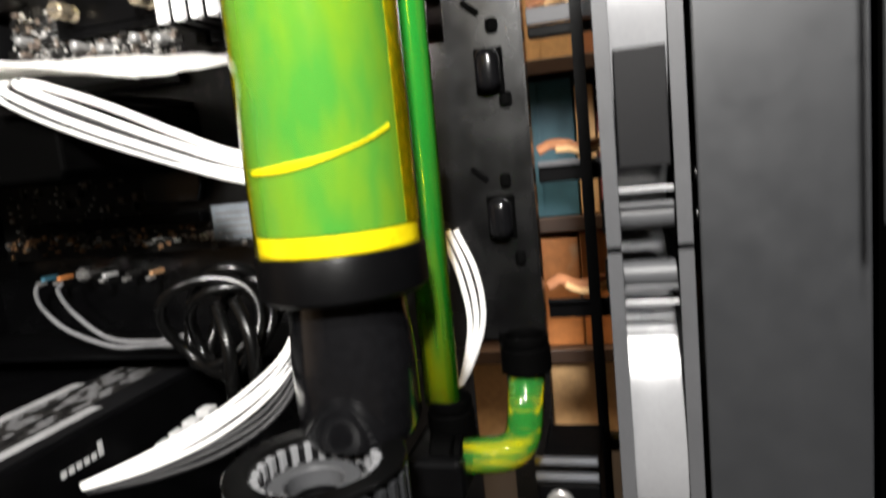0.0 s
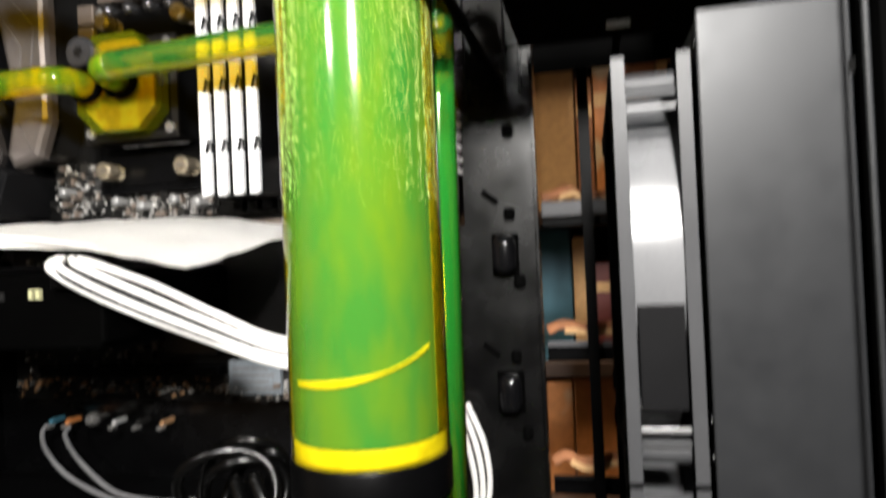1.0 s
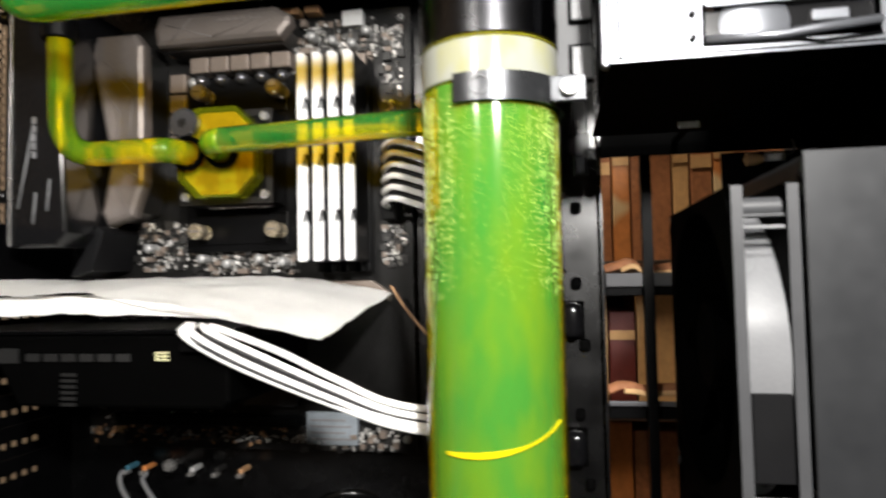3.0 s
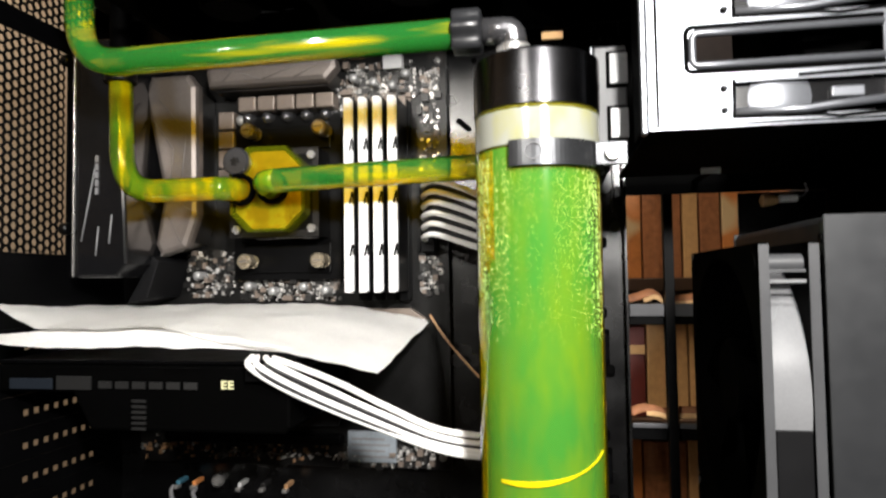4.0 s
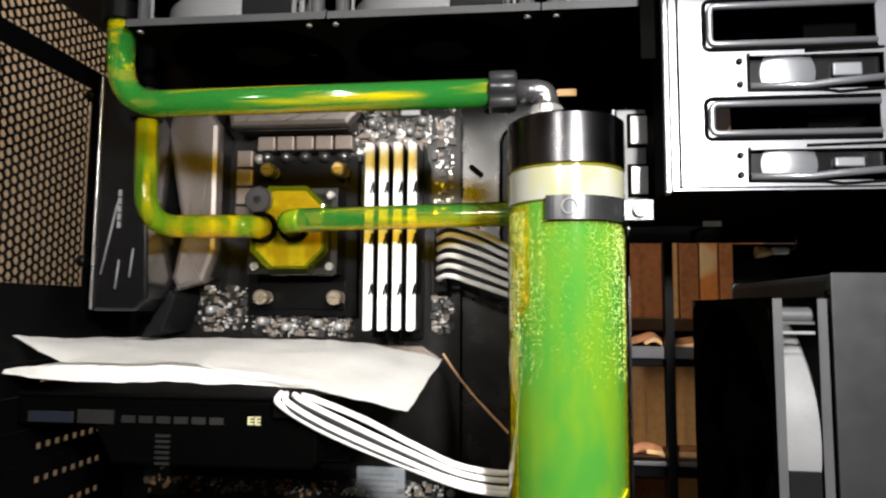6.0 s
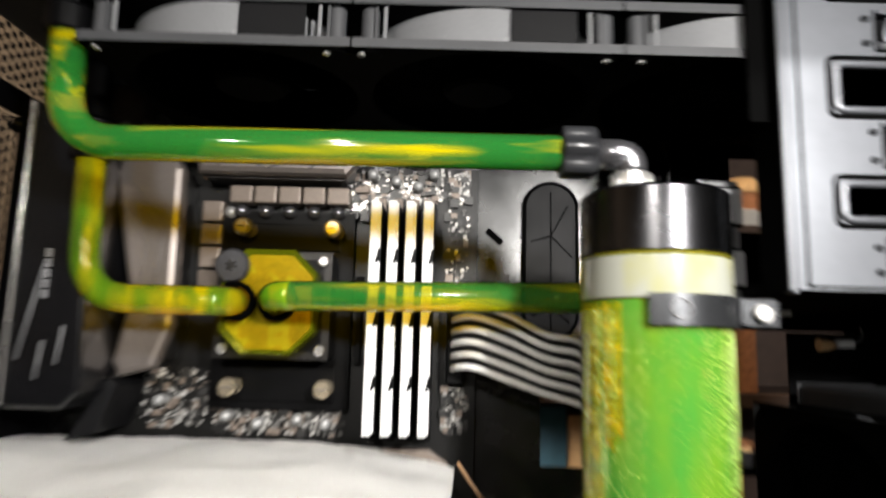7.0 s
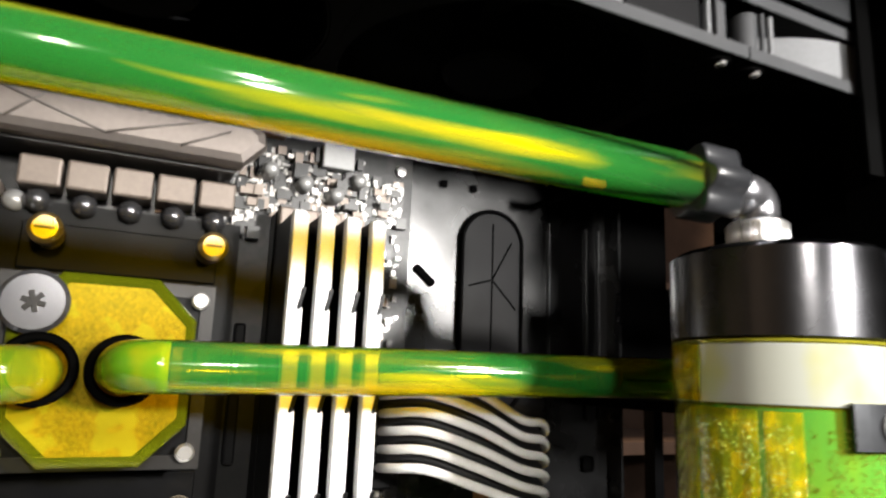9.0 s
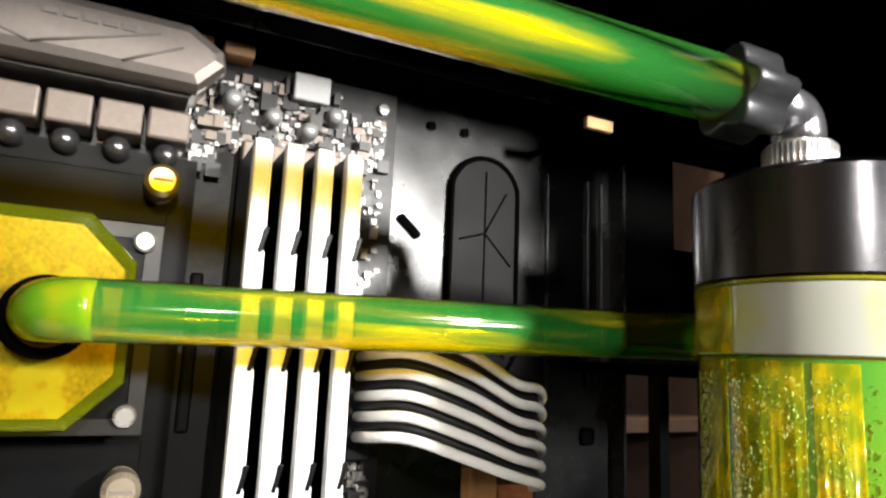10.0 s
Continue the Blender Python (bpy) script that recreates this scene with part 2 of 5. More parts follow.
def thing(name, base, label, category, group="", kind=""):
    ob = new(name)
    ob.empty_display_size = 0.01
    ob.location = base
    return tagged(ob, label, category, group, kind)


def part(name, bm, mat, parent, label=""):
    ob = mesh(name, bm, mat)
    ob.parent = parent
    if parent.type == "EMPTY":
        ob.matrix_parent_inverse = Matrix.Translation(-parent.location)
    return tagged(ob, label)


def solid(name, bm, mat, label, category, group="", kind=""):
    return tagged(mesh(name, bm, mat), label, category, group, kind)


def box(x0, x1, y0, y1, z0, z1, bevel=0.0, bm=None, seg=2):
    own = bmesh.new()
    bmesh.ops.create_cube(own, size=1)
    for v in own.verts:
        v.co = Vector(((x0 + x1) / 2 + v.co.x * (x1 - x0), (y0 + y1) / 2 + v.co.y * (y1 - y0), (z0 + z1) / 2 + v.co.z * (z1 - z0)))
    if bevel:
        bmesh.ops.bevel(own, geom=own.edges[:], offset=bevel, segments=seg, profile=0.5, affect="EDGES")
    return join(bm, own)


def join(bm, own):
    if bm is None:
        return own
    data = bpy.data.meshes.new("joined")
    own.to_mesh(data)
    own.free()
    bm.from_mesh(data)
    bpy.data.meshes.remove(data)
    return bm


def smooth(bm):
    for f in bm.faces:
        f.smooth = True
    return bm


def lathe(profile, centre, axis="z", seg=48, bm=None, flat=40):
    """A turned body: profile of (radius, height) along the axis through centre."""
    own = bmesh.new()
    rings = []
    for r, h in profile:
        ring = []
        for i in range(seg):
            a = 2 * math.pi * i / seg
            u, v = r * math.cos(a), r * math.sin(a)
            p = {"z": (u, v, h), "x": (h, u, v), "y": (u, h, v)}[axis]
            ring.append(own.verts.new(Vector(centre) + Vector(p)))
        rings.append(ring)
    for a, b in zip(rings, rings[1:]):
        for i in range(seg):
            f = own.faces.new((a[i], a[(i + 1) % seg], b[(i + 1) % seg], b[i]))
            f.smooth = True
    for ring, (r, h) in ((rings[0], profile[0]), (rings[-1], profile[-1])):
        if r > 1e-6 and profile[0] != profile[-1]:
            own.faces.new(ring)
    bmesh.ops.remove_doubles(own, verts=own.verts[:], dist=1e-6)
    bmesh.ops.recalc_face_normals(own, faces=own.faces[:])
    for e in own.edges:
        if len(e.link_faces) == 2 and e.calc_face_angle(0) > radians(flat):
            e.smooth = False
    return join(bm, own)


def ring_profile(r0, r1, h0, h1, b=0.0008):
    return [(r0, h0 + b), (r0 + b, h0), (r1 - b, h0), (r1, h0 + b), (r1, h1 - b), (r1 - b, h1), (r0 + b, h1), (r0, h1 - b), (r0, h0 + b)]


def drum_profile(r, h0, h1, b=0.001):
    return [(1e-7, h0), (r - b, h0), (r, h0 + b), (r, h1 - b), (r - b, h1), (1e-7, h1)]


def rounded(points, radius, steps=8):
    """A polyline with its corners rounded off."""
    pts = [Vector(p) for p in points]
    out = [pts[0]]
    for a, b, c in zip(pts, pts[1:], pts[2:]):
        r = min(radius, (a - b).length * 0.49, (c - b).length * 0.49)
        p, q = b + (a - b).normalized() * r, b + (c - b).normalized() * r
        for i in range(steps + 1):
            s = i / steps
            out.append((1 - s) ** 2 * p + 2 * s * (1 - s) * b + s * s * q)
    return out + [pts[-1]]


def curve_through(points, steps=8):
    """A smooth line through the points."""
    pts = [Vector(p) for p in points]
    pts = [2 * pts[0] - pts[1], *pts, 2 * pts[-1] - pts[-2]]
    out = []
    for a, b, c, d in zip(pts, pts[1:], pts[2:], pts[3:]):
        for i in range(steps):
            s = i / steps
            out.append(0.5 * (2 * b + (c - a) * s + (2 * a - 5 * b + 4 * c - d) * s * s + (3 * b - a - 3 * c + d) * s ** 3))
    return out + [pts[-2]]


def sweep(points, r, seg=20, bm=None, caps=True, squash=1.0):
    """A round (or flattened) bar along a line."""
    own = bmesh.new()
    pts = [Vector(p) for p in points]
    ways = [(b - a).normalized() for a, b in zip(pts, pts[1:])]
    ways = [ways[0]] + [(a + b).normalized() for a, b in zip(ways, ways[1:])] + [ways[-1]]
    side = ways[0].orthogonal().normalized()
    rings = []
    for p, w in zip(pts, ways):
        side = (side - w * side.dot(w)).normalized()
        up = w.cross(side)
        rings.append([own.verts.new(p + side * (r * math.cos(2 * math.pi * i / seg)) + up * (r * squash * math.sin(2 * math.pi * i / seg))) for i in range(seg)])
    for a, b in zip(rings, rings[1:]):
        for i in range(seg):
            own.faces.new((a[i], a[(i + 1) % seg], b[(i + 1) % seg], b[i])).smooth = True
    if caps:
        own.faces.new(rings[0][::-1])
        own.faces.new(rings[-1])
    return join(bm, own)


def plate_xz(x0, x1, z0, z1, y0, y1, holes, bm=None):
    """An upright sheet facing y, with rectangular holes that go through."""
    xs = sorted({x0, x1, *(v for h in holes for v in h[:2])})
    zs = sorted({z0, z1, *(v for h in holes for v in h[2:])})
    own = bmesh.new()
    for a, b in zip(xs, xs[1:]):
        run = None
        for c, d in zip(zs, zs[1:]):
            mx, mz = (a + b) / 2, (c + d) / 2
            if any(h[0] < mx < h[1] and h[2] < mz < h[3] for h in holes):
                if run:
                    box(a, b, y0, y1, *run, bm=own)
                run = None
            else:
                run = (run[0], d) if run else (c, d)
        if run:
            box(a, b, y0, y1, *run, bm=own)
    bmesh.ops.remove_doubles(own, verts=own.verts[:], dist=1e-6)
    return join(bm, own)


def prism(outline, y0, y1, bevel=0.0):
    """An outline in x and z, from y0 (front) to y1."""
    bm = bmesh.new()
    face = bm.faces.new([bm.verts.new((x, y1, z)) for x, z in outline])
    up = bmesh.ops.extrude_face_region(bm, geom=[face])
    bmesh.ops.translate(bm, vec=(0, y0 - y1, 0), verts=[v for v in up["geom"] if isinstance(v, bmesh.types.BMVert)])
    bmesh.ops.recalc_face_normals(bm, faces=bm.faces[:])
    if bevel:
        front = [e for e in bm.edges if all(abs(v.co.y - y0) < 1e-6 for v in e.verts)]
        bmesh.ops.bevel(bm, geom=front, offset=bevel, segments=2, profile=0.5, affect="EDGES")
    return bm


# ---- room ----
solid("floor", box(-1.6, 1.8, -1.6, 1.9, -0.05, 0.0), DESK, "dark wooden floor under the open computer case", "floor", kind="structure")
solid("wall_north", box(-1.6, 1.8, 1.80, 1.86, 0, 2.3), WALL, "room wall behind the shelf, kept dark to limit bounce", "wall", kind="structure")
solid("wall_south", box(-1.6, 1.8, -1.6, -1.54, 0, 2.3), WALL, "unseen room wall, kept dark to limit bounce", "wall", kind="structure")
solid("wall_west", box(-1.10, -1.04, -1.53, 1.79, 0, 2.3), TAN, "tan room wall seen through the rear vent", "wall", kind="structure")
solid("wall_east", box(1.74, 1.80, -1.53, 1.79, 0, 2.3), WALL, "unseen room wall, kept dark to limit bounce", "wall", kind="structure")
solid("ceiling", box(-1.6, 1.8, -1.6, 1.86, 2.3, 2.36), WALL, "unseen room ceiling, kept dark to limit bounce", "ceiling", kind="structure")

# bookshelf behind the case, seen through the gap beside the tray
SHY = 0.72
shelf = thing("bookshelf", (0.1, SHY, 0.0), "dark wooden bookshelf with boxes and books behind the case", "bookshelf")
for x in (-0.30, 0.45):
    part("upright", box(x - 0.007, x + 0.007, SHY - 0.02, SHY + 0.25, 0, 0.95, 0.001), WOOD, shelf)
for z in (0.12, 0.27, 0.44, 0.64, 0.85):
    part("shelf_board", box(-0.293, 0.443, SHY, SHY + 0.25, z - 0.007, z + 0.007, 0.001), WOOD, shelf)
    part("edge_strip", box(-0.293, 0.443, SHY - 0.006, SHY - 0.001, z - 0.008, z + 0.008, 0.001), WOOD, shelf, "dark wooden edge strip")
part("back_panel", box(-0.307, 0.457, SHY + 0.251, SHY + 0.257, 0, 0.95), WOOD, shelf)


def carton(x0, x1, z0, z1, depth, mat, label, category="box"):
    t = thing(category.replace(" ", "_"), ((x0 + x1) / 2, SHY + 0.05, z0), label, category)
    part("body", box(x0, x1, SHY + 0.012, SHY + 0.012 + depth, z0, z1, 0.0015), mat, t)
    if category == "box":
        part("tape", box(x0 + 0.3 * (x1 - x0), x0 + 0.42 * (x1 - x0), SHY + 0.0105, SHY + 0.0135, z0 + 0.002, z1 - 0.002), mat, t)
    else:
        part("band", box(x0 + 0.0004, x1 - 0.0004, SHY + 0.0105, SHY + 0.0135, z0 + 0.7 * (z1 - z0), z0 + 0.8 * (z1 - z0)), CARD, t, "tan title band")


def row(x, z, sizes):
    for w, h, mat, label, cat in sizes:
        carton(x, x + w, z + 0.0075, z + 0.0075 + h, 0.16, mat, label, cat)
        x += w + 0.002


B = "box"
row(-0.11, 0.44, [(0.072, 0.17, CARD, "tan cardboard box standing on the shelf", B), (0.018, 0.15, RUST, "brown book on the shelf", "book"), (0.020, 0.165, ORANGE, "rust-brown book on the shelf", "book"), (0.046, 0.16, RUST, "brown cardboard box on the shelf", B), (0.018, 0.165, CARD, "tan book on the shelf", "book"), (0.024, 0.155, RUST, "brown book on the shelf", "book"), (0.022, 0.17, ORANGE, "rust-brown book on the shelf", "book"), (0.055, 0.14, RUST, "brown cardboard box on the shelf", B)])
row(-0.115, 0.27, [(0.066, 0.150, BLUE, "teal box on the shelf", B), (0.020, 0.14, CARD, "tan book on the shelf", "book"), (0.030, 0.11, MAROON, "maroon book on the shelf", "book"), (0.048, 0.135, CARD, "tan cardboard box on the shelf", B), (0.048, 0.12, CARD, "tan cardboard box on the shelf", B), (0.05, 0.10, RUST, "brown cardboard box on the shelf", B)])
row(-0.12, 0.12, [(0.066, 0.125, ORANGE, "orange-brown figured box on the shelf", B), (0.050, 0.13, ORANGE, "orange and cream figured box on the shelf", B), (0.05, 0.12, RUST, "brown cardboard box on the shelf", B), (0.07, 0.13, CARD, "tan cardboard box on the shelf", B)])
row(-0.285, -0.0075, [(0.15, 0.108, CARD, "tan cardboard carton under the lowest shelf board", B)])
row(-0.13, -0.0075, [(0.15, 0.108, CARD, "tan cardboard carton under the lowest shelf board", B), (0.15, 0.105, CARD, "tan cardboard carton under the lowest shelf board", B)])

row(0.145, 0.64, [(0.085, 0.024, LABEL, "pale grey box lying on the upper shelf", B)])
lid = thing("tin", (0.19, SHY + 0.06, 0.6722), "tan round-topped tin on the pale box", "tin")
part("body", lathe(drum_profile(0.036, 0.6722, 0.697, 0.001), (0.190, SHY + 0.060, 0), "z", 40), RUST, lid, "brown tin body")
part("lid", lathe([(0.037, 0.6972), (0.037, 0.702), (0.030, 0.714), (0.016, 0.722), (1e-7, 0.725)], (0.190, SHY + 0.060, 0), "z", 40), CARD, lid, "tan domed lid")

# ---- case ----
TX0, TX1, TY = -0.447, -0.0550, 0.365
wall = plate_xz(TX0, TX1, 0.03, 0.69, TY, TY + 0.0015, [(-0.1440, -0.1200, 0.512, 0.585), (-0.102, -0.0815, 0.10, 0.247), (-0.138, -0.100, 0.42, 0.488)])
box(TX1 - 0.0015, TX1, TY - 0.010, TY, 0.03, 0.69, bm=wall)
tray = solid("tray_wall", wall, TRAY, "satin black steel motherboard tray with slots and cut-outs", "case wall", kind="structure")


def oblong(x, z, w, h, turn, mat, parent, name="slot_hole", y=TY):
    bm = box(-w / 2, w / 2, -0.0012, 0.0, -h / 2, h / 2, min(w, h) * 0.3)
    bmesh.ops.transform(bm, matrix=Matrix.Translation((x, y - 0.0003, z)) @ Matrix.Rotation(radians(turn), 4, "Y"), verts=bm.verts)
    return part(name, bm, mat, parent)


VOID = paint("deep_black_gap", (0.0008, 0.0008, 0.0008), 0.8, vary=0.1, bump=0, shine=0.04)
for x, z, w, h, a in ((-0.1686, 0.5645, 0.013, 0.004, 40), (-0.0840, 0.4362, 0.012, 0.0035, 40), (-0.0725, 0.4255, 0.007, 0.008, 0), (-0.0680, 0.385, 0.007, 0.008, 0), (-0.0865, 0.3445, 0.012, 0.003, 40), (-0.072, 0.340, 0.006, 0.008, 0), (-0.0715, 0.475, 0.007, 0.008, 0), (-0.067, 0.295, 0.006, 0.008, 0), (-0.160, 0.612, 0.004, 0.004, 0), (-0.143, 0.612, 0.004, 0.004, 0)):
    oblong(x, z, w, h, a, VOID, tray)
for z in (0.4014, 0.3193, 0.238):
    g = thing("rubber_grommet", (-0.0758, TY, z), "shiny black rubber grommet in the tray", "grommet", "tray grommets")
    part("plug", smooth(box(-0.0828, -0.0690, TY - 0.013, TY - 0.0002, z - 0.0115, z + 0.0115, 0.0055, seg=4)), GLOSS, g)
    part("rim", box(-0.0840, -0.0678, TY - 0.0016, TY - 0.0001, z - 0.0125, z + 0.0125, 0.0006), NIGHT, g)

for x, w in ((-0.0960, 0.0005), (-0.0715, 0.0006), (-0.0630, 0.0005)):
    part("fold_edge", box(x - w, x + w, TY - 0.0018, TY - 0.0001, 0.497, 0.600, 0.0003), GREY, tray, "thin folded edge")

# oval cable pass-through with a slit rubber flap
gx, gz = -0.1320, 0.5495
g = thing("cable_grommet", (gx, TY, 0.50), "oval black rubber cable grommet with slit flaps", "grommet")
bm = prism([(gx + 0.0168 * math.cos(2 * math.pi * i / 40), gz + (0.034 if 0 < i < 20 else -0.034) + 0.0168 * math.sin(2 * math.pi * i / 40)) for i in range(40)], TY - 0.003, TY - 0.0002, 0.0008)
part("flap", bm, DARKGREY, g)
bm = bmesh.new()
n = 40
path = []
for i in range(n + 1):
    a = 2 * math.pi * i / n
    c, s = math.cos(a), math.sin(a)
    path.append((gx + 0.0175 * c, TY - 0.003, gz + math.copysign(0.034, s) * (1 if abs(s) > 1e-6 else 0) + 0.0175 * s))
part("rim", sweep(path, 0.0011, 8, caps=False), NIGHT, g)
for a, b in (((0, -0.045), (0, 0.045)), ((0, 0.016), (0.014, 0.002)), ((0, 0.016), (-0.013, 0.012)), ((0, 0.016), (0.011, 0.036)), ((0, -0.03), (0.012, -0.04)), ((0, -0.03), (-0.012, -0.036))):
    part("slit", sweep([(gx + a[0], TY - 0.0031, gz + a[1]), (gx + b[0], TY - 0.0031, gz + b[1])], 0.0005, 6), VOID, g)

# rear wall with a pierced vent
RX = -0.447


def hex_vent(y0, y1, z0, z1, pitch=0.0066, hole=0.0028):
    """A sheet of hexagonal holes in the plane of the rear wall."""
    bm = bmesh.new()
    step = pitch * math.sqrt(3) / 2
    rows, cols = int((y1 - y0) / step), int((z1 - z0) / pitch)
    outer = pitch / math.sqrt(3) * 1.002
    for i in range(rows):
        for j in range(cols):
            cy, cz = y0 + (i + 0.5) * step, z0 + (j + 0.5 + 0.5 * (i % 2)) * pitch
            loops = []
            for r, x in ((outer, RX), (hole, RX), (hole, RX - 0.0012), (outer, RX - 0.0012)):
                loops.append([bm.verts.new((x, cy + r * math.cos(math.pi * k / 3), cz + r * math.sin(math.pi * k / 3))) for k in range(6)])
            for a, b in zip(loops, loops[1:]):
                for k in range(6):
                    bm.faces.new((a[k], a[(k + 1) % 6], b[(k + 1) % 6], b[k]))
    return bm


rear = plate_xz(0.13, 0.375, 0.03, 0.69, -0.0012, 0.0, [(0.160, 0.302, 0.472, 0.616), (0.160, 0.330, 0.631, 0.684), (0.22, 0.35, 0.30, 0.41)])
bmesh.ops.transform(rear, matrix=Matrix.Translation((RX, 0, 0)) @ Matrix.Rotation(radians(90), 4, "Z"), verts=rear.verts)
rear = solid("rear_wall", rear, BLACK, "black steel rear wall of the case with pierced vents", "case wall", kind="structure")
part("vent_mesh", hex_vent(0.157, 0.304, 0.4695, 0.6165), BLACK, rear, "black sheet with hexagonal holes")
part("upper_vent_mesh", hex_vent(0.157, 0.333, 0.6305, 0.686), BLACK, rear, "black sheet with hexagonal holes")
part("vent_rib", box(RX + 0.0005, RX + 0.004, 0.208, 0.213, 0.47, 0.61, 0.001), BLACK, rear)
for y, z in ((0.298, 0.610), (0.298, 0.490), (0.176, 0.610), (0.176, 0.490)):
    s = thing("fan_screw", (RX, y, z), "black fan screw in the rear wall", "screw", "rear wall screws")
    part("head", lathe(drum_profile(0.0045, 0.0, 0.006, 0.001), (RX + 0.0003, y, z), "x", 16), RUBBER, s)
# slot covers with rows of square holes
for k in range(6):
    z = 0.2955 + 0.0213 * k
    holes = [(0.2640 + 0.0088 * i, 0.2690 + 0.0088 * i, z + 0.0070, z + 0.0110) for i in range(8)]
    bm = plate_xz(0.2185, 0.3515, z, z + 0.0211, -0.001, 0.0, holes)
    bmesh.ops.transform(bm, matrix=Matrix.Translation((RX + 0.0015, 0, 0)) @ Matrix.Rotation(radians(90), 4, "Z"), verts=bm.verts)
    s = thing("slot_cover", (RX, 0.285, z), "black expansion slot cover with a row of square holes", "slot cover", "expansion slot covers")
    part("cover", bm, BLACK, s)
    part("thumb_screw", lathe(drum_profile(0.004, 0.0, 0.005), (RX + 0.002, 0.214, z + 0.009), "x", 16), RUBBER, s, "small black thumb screw")

solid("case_floor", box(-0.449, 0.098, 0.13, 0.40, 0.012, 0.030, 0.002), BLACK, "black steel case floor", "case floor", kind="structure")
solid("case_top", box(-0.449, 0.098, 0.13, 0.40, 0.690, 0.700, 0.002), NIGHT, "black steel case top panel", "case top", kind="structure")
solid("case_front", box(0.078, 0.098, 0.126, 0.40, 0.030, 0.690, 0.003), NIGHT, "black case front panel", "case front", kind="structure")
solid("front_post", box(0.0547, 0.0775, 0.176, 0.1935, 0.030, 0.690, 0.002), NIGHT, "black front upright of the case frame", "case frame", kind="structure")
solid("post_strip", box(0.0500, 0.0516, 0.1735, 0.1755, 0.330, 0.600, 0.0005), GREY, "thin grey edge of the front upright", "trim", kind="structure")
solid("post_strip", box(0.0610, 0.0616, 0.1735, 0.1755, 0.030, 0.600, 0.0002), GREY, "thin grey edge of the front upright", "trim", kind="structure")
solid("side_rim", box(0.072, 0.0775, 0.126, 0.135, 0.030, 0.690, 0.001), BLACK, "black edge of the case side opening", "trim", kind="structure")
# Out-of-view rail, added to keep the upper lamp off the top fans.
solid("top_rail", box(-0.449, 0.0715, 0.126, 0.1295, 0.652, 0.6895, 0.001), BLACK, "unseen black rail added to shade the top fans", "case frame", kind="structure")
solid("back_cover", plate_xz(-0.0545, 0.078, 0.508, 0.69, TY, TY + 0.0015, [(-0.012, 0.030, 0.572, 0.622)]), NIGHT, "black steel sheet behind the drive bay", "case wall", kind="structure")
solid("gap_post", box(-0.0298, -0.0236, TY - 0.006, TY + 0.002, 0.03, 0.5075), BLACK, "narrow black post in the gap beside the tray", "case frame", kind="structure")
for z, half, mat in ((0.427, 0.0045, SHELFGREY), (0.347, 0.0016, SHELFGREY), (0.268, 0.0014, BLACK), (0.186, 0.0014, SHELFGREY)):
    solid("gap_rail", box(-0.0535, 0.020, TY - 0.0005, TY + 0.0025, z - half, z + half, 0.0006), mat, "narrow rail across the gap beside the tray", "case frame", kind="structure")
    solid("gap_rail_lip", box(-0.0535, 0.020, TY + 0.003, TY + 0.012, z - 0.0105, z - half - 0.0001, 0.0006), BLACK, "black lip under the rail", "case frame", kind="structure")
for k, z in enumerate((0.427, 0.347, 0.268)):
    strap = thing("tan_strap", (-0.03, TY + 0.008, z), "crumpled brown strap lying along the case rail", "strap", "straps on the rails")
    line = [(-0.0535, TY + 0.0080, z + 0.0075), (-0.046, TY + 0.0085, z + 0.0095 + 0.001 * k), (-0.038, TY + 0.0075, z + 0.0120 - 0.002 * k), (-0.031, TY + 0.0080, z + 0.0080), (-0.020, TY + 0.0085, z + 0.0070 + 0.002 * k), (-0.006, TY + 0.0080, z + 0.0090), (0.008, TY + 0.0085, z + 0.0070), (0.019, TY + 0.0080, z + 0.0085)]
    part("band", sweep(curve_through(line), 0.0036, 10, squash=0.45), RUST, strap)
    part("fold", sweep(curve_through([(x + 0.003, y - 0.003, z2 - 0.003) for x, y, z2 in line[1:6]]), 0.0022, 8, squash=0.6), CARD, strap, "pale folded edge")
solid("front_tray_edge", box(0.021, 0.077, TY, TY + 0.0015, 0.03, 0.507), BLACK, "black front edge of the case frame", "case frame", kind="structure")
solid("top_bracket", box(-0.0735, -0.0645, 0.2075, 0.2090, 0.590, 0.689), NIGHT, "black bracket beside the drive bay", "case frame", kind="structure")


